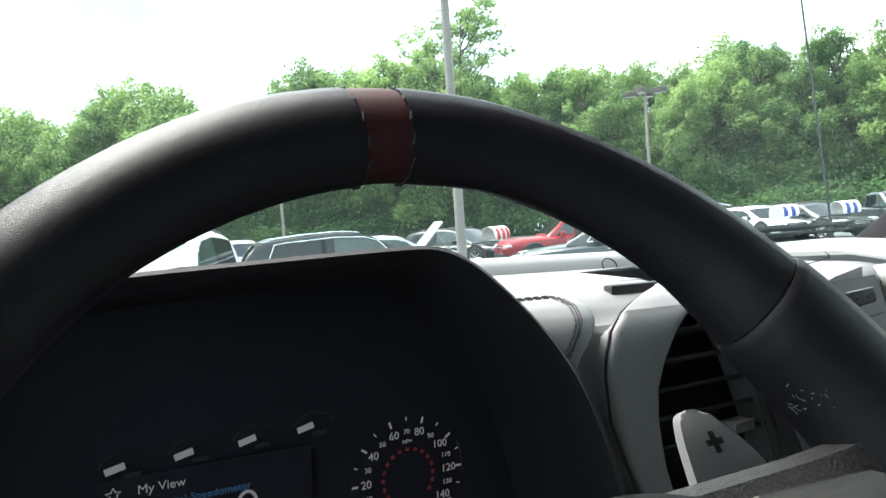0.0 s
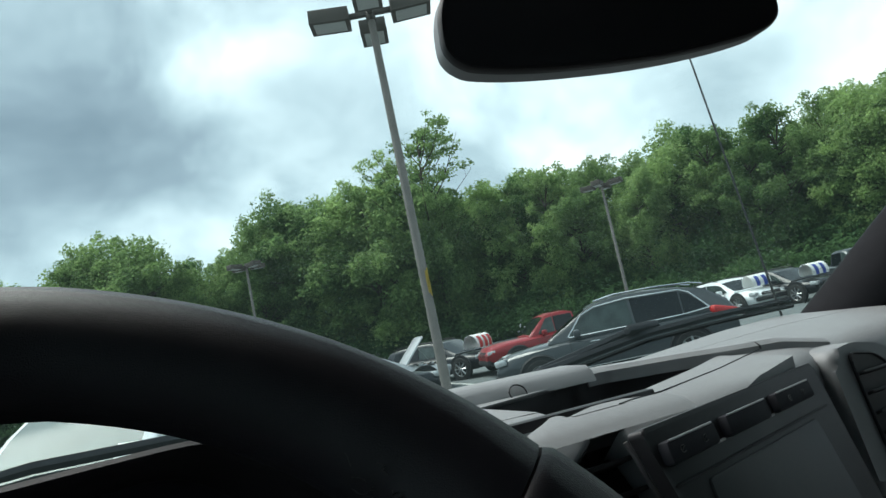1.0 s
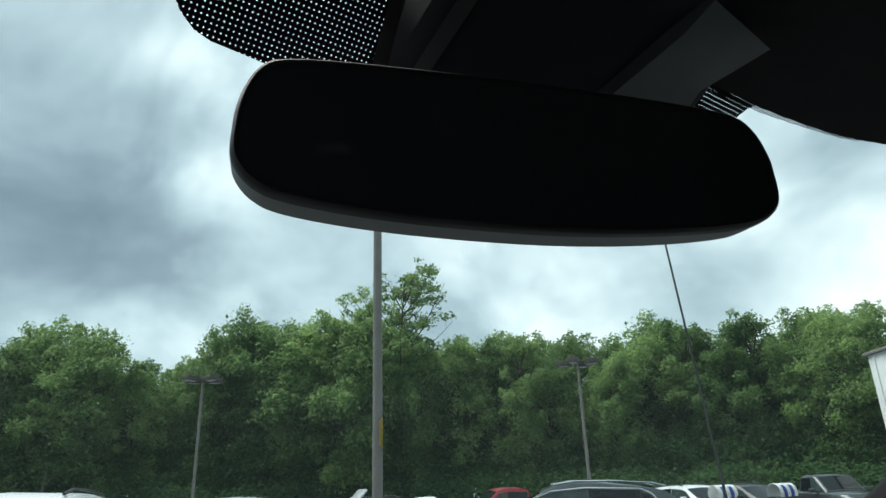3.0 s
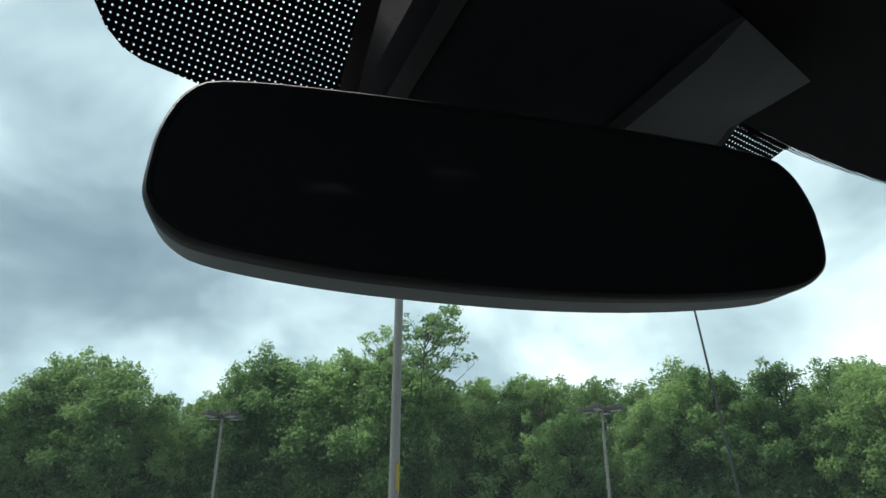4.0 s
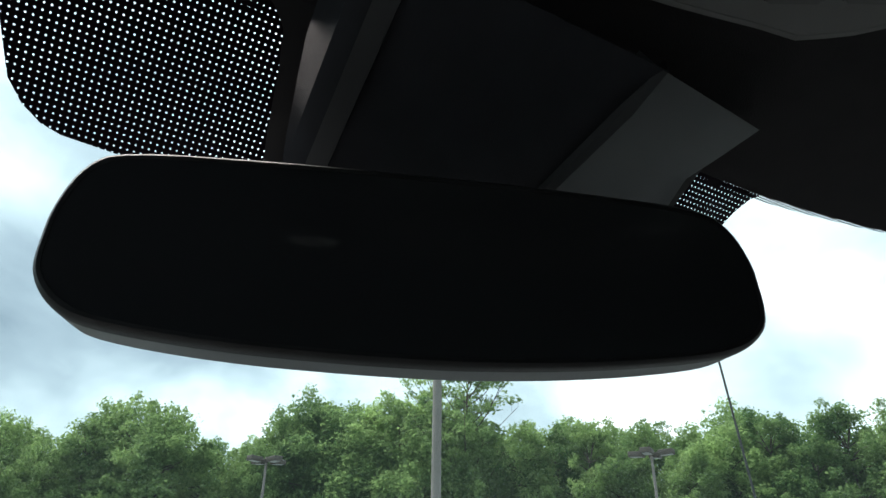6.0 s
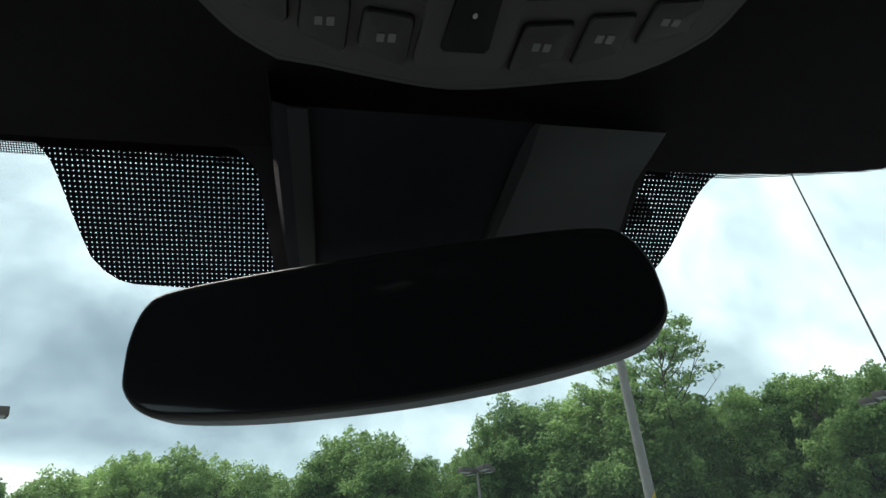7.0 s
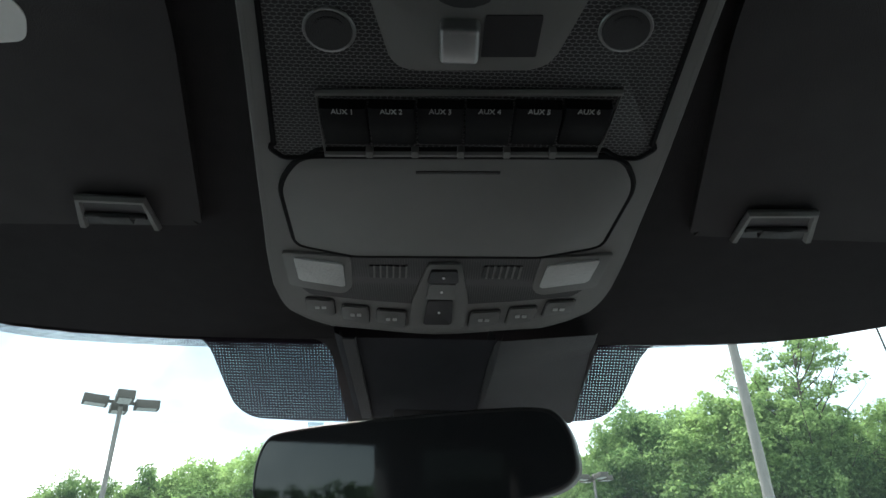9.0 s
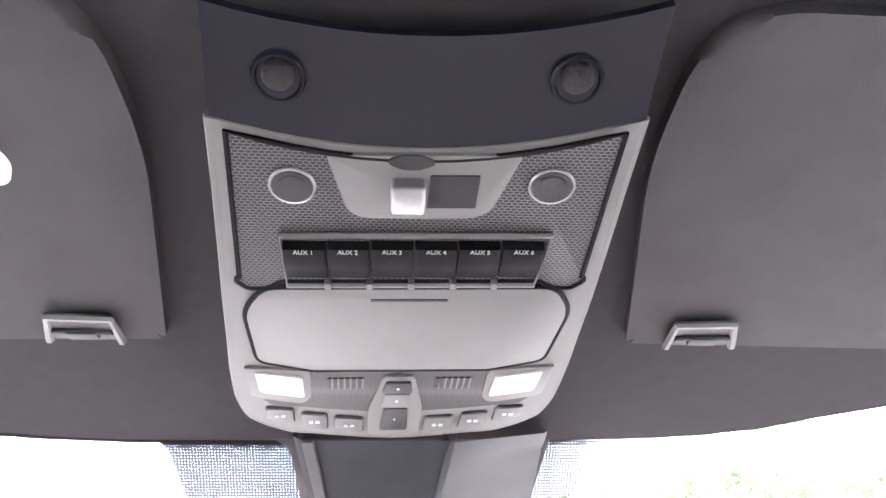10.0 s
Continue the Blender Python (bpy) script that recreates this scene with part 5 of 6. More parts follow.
def build_cluster():
    h = thing("instrument_hood", (-0.44, 0.3, 1.25), "black hooded instrument cluster with lit round gauges", "instrument cluster")
    arch = [(-0.695, 1.26), (-0.68, 1.36), (-0.645, 1.455), (-0.615, 1.490), (-0.57, 1.5035), (-0.46, 1.509), (-0.372, 1.513), (-0.352, 1.512), (-0.332, 1.504), (-0.306, 1.484), (-0.275, 1.454), (-0.248, 1.418), (-0.227, 1.373), (-0.212, 1.325), (-0.204, 1.26)]
    for _ in range(2):
        arch = [arch[0]] + [((1 - w) * a[0] + w * b[0], (1 - w) * a[1] + w * b[1]) for a, b in zip(arch, arch[1:]) for w in (0.25, 0.75)] + [arch[-1]]
    cx, cz = -0.44, 1.30

    def ring(k, y, dz=0.0):
        return [(cx + (x - cx) * k, y, cz + (z - cz) * k + dz) for x, z in arch]
    rings = [ring(0.88, 0.330), ring(0.95, 0.245), ring(0.975, 0.224), ring(0.99, 0.2195), ring(1.0, 0.222), ring(1.005, 0.235, -0.002), ring(0.99, 0.32, -0.012), ring(0.94, 0.44, -0.03)]
    part("hood", loft(rings[3:], closed=False, caps=False), M_SOFT, h, "soft black gauge hood")
    part("hood_lining", loft(rings[:4], closed=False, caps=False), M_DARK, h, "black inner lining")
    y = 0.325
    part("gauge_face", slab([(x, z) for x, _, z in ring(0.885, 0.33)], 0.006, lambda a, b, z: Vector((a, y + 0.010 - z, b))), M_GAUGE, h, "dark gauge face")
    W = glow("gauge_white", (0.55, 0.6, 0.62), 0.06)
    Rr = glow("gauge_red", (0.6, 0.03, 0.03), 0.022)
    B = glow("gauge_blue", (0.05, 0.2, 0.45), 0.06)
    face = Matrix.Translation((-0.336, y - 0.003, 1.336)) @ pose(0, 0, 0, 90, 0, 0)
    g = part("speedometer", tube([face @ Vector((0.0475 * math.cos(a), 0.0475 * math.sin(a), 0)) for a in lin(-0.1, 0.42, 12)], 0.0006, 4), M_SOFT, h, "round speedometer")
    for k in range(0, 15):
        a = radians(215 - 250 * k / 14)
        big = k % 2 == 0
        p0, p1 = (0.041 if big else 0.043), 0.046
        part("tick", box((0, 0, 0), (p1 - p0, 0.0016 if big else 0.0009, 0.0004), 0, face @ Matrix.Translation(((p0 + p1) / 2 * math.cos(a), (p0 + p1) / 2 * math.sin(a), 0.0012)) @ pose(0, 0, 0, 0, 0, math.degrees(a))), W, g)
        part("number", lettering(str(10 * k), 0.0085 if big else 0.0055, face @ Matrix.Translation((0.0345 * math.cos(a), 0.0345 * math.sin(a), 0.0012))), W, g)
        part("inner_mark", box((0, 0, 0), (0.0025, 0.003, 0.0004), 0, face @ Matrix.Translation((0.021 * math.cos(a), 0.021 * math.sin(a), 0.0012)) @ pose(0, 0, 0, 0, 0, math.degrees(a))), Rr, g)
    part("unit", lettering("MPH", 0.004, face @ Matrix.Translation((0, 0.027, 0.0012))), W, g)
    for k in range(4):
        fx, fz = -0.5295 + 0.0405 * k, 1.3785 + 0.0018 * k
        fm = Matrix.Translation((fx, y - 0.003, fz)) @ pose(0, 0, 0, 90, 0, 0)
        sg = part("small_gauge", tube([fm @ Vector((0.016 * math.cos(radians(a)), 0.013 * math.sin(radians(a)), 0)) for a in lin(20, 160, 12)], 0.0004, 4), M_SOFT, h)
        part("needle", box((0, 0, 0), (0.012, 0.0045, 0.0006), 0.0003, fm @ Matrix.Translation((-0.006, 0.003, 0.001)) @ pose(0, 0, 0, 0, 0, 14)), W, sg)
        part("letter_bar", box((0, 0, 0), (0.010, 0.003, 0.0004), 0, fm @ Matrix.Translation((0.004, -0.002, 0.001))), M_SOFT, sg)
    fm = Matrix.Translation((-0.501, y - 0.002, 1.3645)) @ pose(0, 0, 0, 90, 0, 0)
    panel = part("info_display", slab(rounded([(-0.045, -0.05), (0.09, -0.05), (0.09, 0.010), (-0.045, 0.010)], 0.003), 0.0008, fm), M_GAUGE, h, "small information display")
    part("letters", lettering("My View", 0.0082, fm @ Matrix.Translation((-0.008, 0.001, 0.0015))), W, panel)
    part("letters", lettering("Digital Speedometer", 0.0072, fm @ Matrix.Translation((0.018, -0.010, 0.0015))), B, panel)
    part("digit", tube([fm @ Vector((0.045 + 0.006 * math.cos(a), -0.022 + 0.008 * math.sin(a), 0.0015)) for a in lin(0, 2 * math.pi * 15 / 16, 16)], 0.0012, 5, closed=True), W, panel)
    star = [(0.0045 * (1 if k % 2 == 0 else 0.45) * math.sin(2 * math.pi * k / 10), 0.0045 * (1 if k % 2 == 0 else 0.45) * math.cos(2 * math.pi * k / 10)) for k in range(10)]
    part("star", tube([fm @ Vector((-0.036 + a, 0.001 + b, 0.0015)) for a, b in star], 0.0005, 4, closed=True), W, panel)


build_cluster()

# ---- truck's own hood, wipers and antenna outside ----
hd = thing("truck_hood", (0, 1.5, 1.40), "glossy black truck hood with raised vents", "truck hood")
part("panel", sheet(lambda x, y: (x, y, 1.325 - 0.05 * max(0, y - 1.5) - 0.10 * max(0, abs(x) - 0.55) ** 2 + 0.012 * (1 if 0.25 < abs(x) < 0.62 else 0)), lin(-0.92, 0.92, 47), lin(0.90, 2.15, 20), -0.80), M_HOOD, hd)
for sx in (-1, 1):
    vent = part("hood_vent", box((sx * 0.48, 1.35, 1.337), (0.20, 0.34, 0.018), 0.006), M_DARK, hd)
    for k in range(4):
        part("louvre", box((sx * 0.48, 1.24 + 0.07 * k, 1.347), (0.17, 0.012, 0.012), 0.003, pose(0, 0, 0, 25, 0, 0)), M_SOFT, vent)
solo("cowl", sheet(lambda x, y: (x, y, 1.335 - 0.1 * (y - 0.78)), lin(-0.8, 0.8, 9), [0.72, 0.80, 0.91], -0.03), M_DARK, (0, 0.82, 1.38), "black plastic cowl below the windshield", "cowl", kind="structure")
WIPE = [(-0.62, 0.665), (-0.45, 0.64), (-0.2, 0.645), (0.05, 0.69)], [(0.12, 0.700), (0.177, 0.682), (0.307, 0.652), (0.41, 0.622), (0.52, 0.610), (0.68, 0.602)]
for line in WIPE:
    mid_ = len(line) // 2
    wp = thing("wiper", wind(*line[mid_]), "black windshield wiper at rest", "wiper", "windshield wipers")
    part("blade", tube([Vector(wind(x, s, -0.010)) for x, s in line], 0.004, 6), M_DARK, wp)
    part("spine", tube([Vector(wind(x, s - 0.006, -0.020)) for x, s in line], [0.004] + [0.007] * (len(line) - 2) + [0.004], 6), M_COVER, wp)
    part("joint", box(wind(line[mid_][0], line[mid_][1] - 0.010, -0.030), (0.07, 0.016, 0.014), 0.004, pose(0, 0, 0, -37, 0, 0)), M_COVER, wp)
    x, s = line[mid_]
    part("arm", tube([Vector(wind(x, s - 0.010, -0.034)), Vector(wind(x - 0.16, s + 0.05, -0.030)), Vector(wind(x - 0.30, s + 0.13, -0.01))], [0.006, 0.008, 0.012], 6), M_COVER, wp)
an = thing("antenna", (0.75, 0.93, 1.40), "thin black whip antenna on the fender", "antenna")
part("whip", tube([(0.817, 0.683, 1.38), (0.791, 0.710, 1.832), (0.764, 0.739, 2.302)], [0.0028, 0.0022, 0.0016], 6), M_ANT, an)
part("tip", tube([(0.764, 0.739, 2.300), (0.764, 0.739, 2.309)], 0.0032, 8), M_ANT, an)


# ================= outside =================
EYE = Vector((-0.30, -0.07, 1.67))


def polar(az, dist, z=0.0):
    a = radians(az)
    return Vector((EYE.x + dist * math.sin(a), EYE.y + dist * math.cos(a), z))


solo("ground", sheet(lambda x, y: (x, y, 0.0), [-2500, -200, -60, 0, 60, 200, 2500], [-2500, -200, -40, 0, 40, 120, 2500], -0.5), M_ASPHALT, (0, 0, 0), "worn grey asphalt parking lot", "ground", kind="structure", place=LEVEL)
for k in range(7):
    a = polar(33.2, 17.4) + Vector((2.75 * (k - 3), 0.6 * (k - 3), 0))
    m = Matrix.Translation(a) @ pose(0, 0, 0, 0, 0, -12)
    solo("parking_line", box((0, 0, 0), (0.10, 4.8, 0.004), 0, m @ Matrix.Translation((0, 2.4, 0.004))), M_LINE, a, "white painted parking bay line on asphalt", "parking line", "parking bay lines", "structure", LEVEL)


# ---- lamp posts ----
def lamp_post(base, height, yaw, band=True):
    p = thing("street_lamp", base, "weathered four-headed parking lot lamp post" + (" with a yellow marking" if band else ""), "street lamp", "parking lot lamps", place=LEVEL)
    b = Vector(base)
    part("pole", tube([b + Vector((0, 0, 0.76)), b + Vector((0, 0, height * 0.5)), b + Vector((0, 0, height - 0.10))], [0.074, 0.066, 0.056], 16), M_POLE, p)
    part("footing", tube([b, b + Vector((0, 0, 0.72)), b + Vector((0, 0, 0.75))], [0.29, 0.28, 0.265], 20), M_CONCRETE, p, "round concrete footing")
    plate = part("base_plate", box(b + Vector((0, 0, 0.765)), (0.30, 0.30, 0.03), 0.006), M_POLE, p)
    for k in range(4):
        part("anchor_bolt", tube([b + Vector((0.115 * (-1) ** k, 0.115 * (-1) ** (k // 2), 0.77)), b + Vector((0.115 * (-1) ** k, 0.115 * (-1) ** (k // 2), 0.83))], 0.013, 6), M_POLE, plate)
    part("hand_hole_cover", box(b + Vector((0.0, -0.072, 1.15)), (0.07, 0.012, 0.14), 0.004), M_POLE, p)
    if band:
        def patch(a, v):
            ragged = 0.05 * math.sin(3.1 * a + 1.0) + 0.03 * math.sin(7.7 * a)
            return b + Vector((0.0705 * math.cos(a), 0.0705 * math.sin(a), 2.22 + 0.5 * ragged + (0.36 - ragged) * v))
        part("yellow_band", sheet(patch, lin(-1.75, 0.9, 14), lin(0, 1, 4), 0.003), M_YELLOW, p, "faded ragged yellow marking")
    top = b + Vector((0, 0, height - 0.16))
    part("cap", tube([top + Vector((0, 0, -0.10)), top + Vector((0, 0, 0.14)), top + Vector((0, 0, 0.16))], [0.075, 0.075, 0.06], 12), M_HEADLAMP, p)

    def turned(bm, m):
        bm.transform(m)
        return bm
    for k in range(4):
        m = Matrix.Translation(top) @ pose(0, 0, 0, 0, 0, yaw + 90 * k)
        part("arm", turned(box((0.19, 0, 0.02), (0.30, 0.075, 0.075), 0.008), m), M_HEADLAMP, p)
        h = m @ pose(0.62, 0, 0.02, 0, -3, 0)
        head = part("lamp_head", turned(box((0, 0, 0), (0.60, 0.42, 0.20), 0.012), h), M_HEADLAMP, p, "brown box lamp head")
        part("door_frame", turned(box((0, 0, -0.104), (0.605, 0.425, 0.022), 0.006), h), M_HEADLAMP, head)
        part("lens", turned(box((0.0, 0, -0.115), (0.48, 0.31, 0.010), 0.003), h), M_LENS, head)
    return p


lamp_post(polar(28.6, 9.45), 6.75, 61)
lamp_post(polar(14.0, 32.0), 6.7, 20, False)
lamp_post(polar(45.4, 29.6), 6.7, 30, False)
lamp_post(polar(-24.6, 18.6), 6.65, 30, False)


# ---- trees ----
def leaf_cloud(clumps, rnd, per, size):
    """Leaf sprays through many uneven clumps (centre, radii); per leaves on a clump of one metre."""
    vs, fs = [], []
    for c, r in clumps:
        for _ in range(int(per * min(2.5, max(0.06, r[0] * r[1])))):
            d = Vector((rnd.gauss(0, 1), rnd.gauss(0, 1), rnd.gauss(0.35, 1))).normalized()
            k = rnd.uniform(0.10, 1.0) ** 0.5 * rnd.uniform(0.75, 1.45)
            p = Vector((c[0] + d.x * r[0] * k, c[1] + d.y * r[1] * k, c[2] + d.z * r[2] * k))
            nrm = (d * 0.5 + Vector((rnd.gauss(0, 0.6), rnd.gauss(0, 0.6), rnd.gauss(0.7, 0.6)))).normalized()
            a = nrm.cross(Vector((rnd.gauss(0, 1), rnd.gauss(0, 1), rnd.gauss(0, 1)))).normalized()
            b = nrm.cross(a)
            s = size * rnd.uniform(0.55, 1.5)
            i = len(vs)
            vs += [p - a * s, p - b * s * 0.6 + nrm * s * 0.15, p + a * s - nrm * s * 0.25, p + b * s * 0.6 + nrm * s * 0.15]
            fs += [(i, i + 1, i + 2), (i, i + 2, i + 3)]
    me = bpy.data.meshes.new("crown")
    me.from_pydata([tuple(v) for v in vs], [], fs)
    return me


def build_tree(seed, height, width, style):
    """One tree: tapered trunk, limbs, and a crown of leafy boughs with gaps between them."""
    rnd = random.Random(seed)
    t = new("tree")
    tagged(t, "", "tree")
    trunk_top = height * (0.93 if style in ("spire", "cone") else 0.78)
    pts = [Vector((0, 0, 0))]
    for k in range(6):
        pts.append(Vector((rnd.uniform(-0.25, 0.25) * k * 0.3, rnd.uniform(-0.25, 0.25) * k * 0.3, trunk_top * (k + 1) / 6)))

    def stem(z):
        u = max(0.0, min(5.999, 6 * z / trunk_top))
        return pts[int(u)].lerp(pts[int(u) + 1], u - int(u))
    bm = tube(pts, [0.24, 0.20, 0.17, 0.13, 0.10, 0.06, 0.03], 7)
    clumps = []
    if style == "spire":
        for k in range(44):
            h0 = height * (0.34 + 0.58 * (k + rnd.random()) / 44)
            a = rnd.uniform(0, 2 * math.pi)
            reach = width * 0.5 * (0.16 + 1.15 * (1 - h0 / height) ** 0.45) * rnd.uniform(0.5, 1.1)
            tip = Vector((reach * math.cos(a), reach * math.sin(a), min(height * rnd.uniform(0.96, 1.0), h0 + reach * rnd.uniform(0.45, 1.0))))
            s0 = stem(min(h0, trunk_top * 0.98))
            mid = s0.lerp(tip, 0.5) + Vector((0, 0, -0.10 * reach))
            bm = join(bm, tube([s0, mid, tip], [0.05, 0.032, 0.008], 5))
            for u in lin(0.42, 1.0, 6):
                if rnd.random() < 0.25:
                    continue
                p = s0.lerp(mid, u / 0.5) if u < 0.5 else mid.lerp(tip, (u - 0.5) / 0.5)
                off = Vector((rnd.gauss(0, 0.30), rnd.gauss(0, 0.30), rnd.gauss(0.12, 0.22)))
                bm = join(bm, tube([p, p + off], [0.012, 0.005], 4))
                r = rnd.uniform(0.20, 0.46)
                clumps.append((p + off, (r * rnd.uniform(0.8, 1.5), r * rnd.uniform(0.8, 1.5), r * rnd.uniform(0.5, 0.9))))
        per, size = 260, 0.10
    else:
        n = {"round": 62, "tall": 58, "cone": 40}[style]
        for k in range(n):
            u = (k + rnd.random()) / n
            if style == "cone":
                z, rr = height * (0.18 + 0.82 * u), width * 0.5 * (1 - u) ** 0.8
            elif style == "tall":
                z, rr = height * (0.14 + 0.84 * u), width * 0.5 * (0.62 + 0.38 * math.sin(math.pi * u)) * (1.0 if u < 0.8 else 1.0 - 2.6 * (u - 0.8))
            else:
                z, rr = height * (0.16 + 0.82 * u), width * 0.5 * math.sqrt(max(0.06, 1 - (1.75 * (u - 0.45)) ** 2))
            a = rnd.uniform(0, 2 * math.pi)
            d = rr * rnd.uniform(0.45, 1.08)
            c = Vector((d * math.cos(a), d * math.sin(a), min(z, height * 0.95) - 0.10 * height * (d / (0.5 * width)) ** 2 * (1 if u > 0.6 else 0)))
            r = width * rnd.choice((0.07, 0.10, 0.13, 0.15)) * rnd.uniform(0.8, 1.2)
            clumps.append((c, (r * rnd.uniform(0.8, 1.35), r * rnd.uniform(0.8, 1.35), r * rnd.uniform(0.55, 1.0))))
            for _ in range(2):
                o = Vector((rnd.gauss(0, 1), rnd.gauss(0, 1), rnd.gauss(0.4, 0.8))).normalized()
                clumps.append((c + o * r * 1.05, (r * 0.5, r * 0.5, r * 0.4)))
            s = stem(max(0.0, z - 0.45 * d))
            bm = join(bm, tube([s, s.lerp(c, 0.55) + Vector((0, 0, 0.2)), c], [0.055, 0.035, 0.012], 5))
        per, size = {"round": 250, "tall": 250, "cone": 260}[style], 0.125
    me = mesh_of(bm, "trunk", M_BARK)
    tr = new("trunk", me)
    tr.parent = t
    lm = leaf_cloud(clumps, rnd, per, size)
    lm.materials.append(M_LEAF)
    cr = new("crown", lm)
    cr.parent = t
    return t


STYLES = [("round", 12.0, 9.0), ("tall", 13.0, 7.0), ("round", 13.0, 7.5), ("tall", 14.0, 8.0), ("cone", 12.0, 5.0), ("spire", 15.0, 9.0)]
PROTO = [build_tree(11 + i, h, w, s) for i, (s, h, w) in enumerate(STYLES)]
WORDS = {"round": "leafy green broad-crowned tree in the tree line", "tall": "tall leafy green tree in the tree line", "cone": "narrow pointed green tree in the tree line", "spire": "open airy tree standing above the tree line"}
used = set()


def plant(i, az, dist, height, wide=1.0, spin=0.0):
    s, h, w = STYLES[i]
    m = Matrix.Translation(polar(az, dist)) @ pose(0, 0, 0, 0, 0, spin)
    k = height / h
    if i in used:
        t = copy_thing(PROTO[i], m)
    else:
        t = PROTO[i]
        used.add(i)
        t.matrix_basis = m
    t.scale = (k * wide, k * wide, k)
    tagged(t, WORDS[s], "tree", "tree line")
    return t


CREST_AZ = [-39.2, -29.6, -20.4, -17.5, -11.6, -5.6, -1.3, 1.9, 4.1, 6.3, 7.9, 12.1, 15.7, 18.6, 21.3, 24.6, 27.3, 36.7, 40.8, 44.2, 47.6, 51.3, 56.2, 60.2, 63.7, 67.9, 80.2]
CREST_EL = [6.5, 7.2, 9.8, 10.4, 10.9, 9.9, 9.0, 11.8, 12.3, 11.8, 10.4, 10.6, 11.4, 13.7, 13.6, 13.2, 12.4, 12.0, 11.0, 11.8, 10.6, 11.7, 10.8, 11.4, 11.1, 11.1, 11.1]


def crest(az):
    return float(np.interp(az, CREST_AZ, CREST_EL))


def wood_dist(az):
    return float(np.interp(az, [-40, -3, 18, 45, 82], [68, 68, 64, 57, 55]))


rnd = random.Random(7)
az = -42.0
while az < 83:
    i = rnd.choice([0, 1, 2, 3])
    d = wood_dist(az) + rnd.uniform(-1.5, 3.0)
    plant(i, az, d, (EYE.z + d * math.tan(radians(crest(az)))) * rnd.choice((0.90, 0.96, 1.0, 1.04)), rnd.uniform(0.7, 1.05), rnd.uniform(0, 360))
    az += rnd.uniform(2.2, 3.2)
az = -42.0
while az < 83:
    i = rnd.choice([0, 1, 2, 3])
    d = wood_dist(az) + rnd.uniform(6, 9)
    plant(i, az, d, (EYE.z + d * math.tan(radians(crest(az)))) * rnd.choice((0.92, 0.97, 1.01)), rnd.uniform(0.9, 1.15), rnd.uniform(0, 360))
    az += rnd.uniform(3.0, 4.2)
plant(5, 30.3, 60, EYE.z + 60 * math.tan(radians(17.9)), 1.0, 40)
plant(5, 28.2, 63, EYE.z + 63 * math.tan(radians(15.6)), 0.9, 200)
plant(4, 24.6, 60, EYE.z + 60 * math.tan(radians(13.6)), 0.8, 10)

# undergrowth in front of the trunks and wood behind, leaf colour darkened for shade
cl = []
for az in lin(-44, 85, 160):
    for row in range(3):
        p = polar(az + rnd.uniform(-0.4, 0.4), wood_dist(az) - 3.5 + row * 2.2 + rnd.uniform(-0.8, 0.8), 0)
        hh = (0.9, 2.4, 4.2)[row] * rnd.uniform(0.7, 1.3)
        cl.append((Vector((p.x, p.y, hh)), (1.5, 1.5, 1.3)))
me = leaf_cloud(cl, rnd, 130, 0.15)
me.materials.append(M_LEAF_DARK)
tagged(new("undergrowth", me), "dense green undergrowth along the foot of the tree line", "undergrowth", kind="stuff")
cl = []
for az in lin(-44, 85, 128):
    for row in range(3):
        p = polar(az + rnd.uniform(-0.4, 0.4), wood_dist(az) + 9 + rnd.uniform(-1, 1), 0)
        cl.append((Vector((p.x, p.y, 2.5 + row * 3.0)), (2.2, 2.2, 2.2)))
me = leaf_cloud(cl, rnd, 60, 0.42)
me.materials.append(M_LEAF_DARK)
tagged(new("woodland", me), "green woodland behind the first trees, leaf colour darkened for shade", "woodland", kind="stuff")


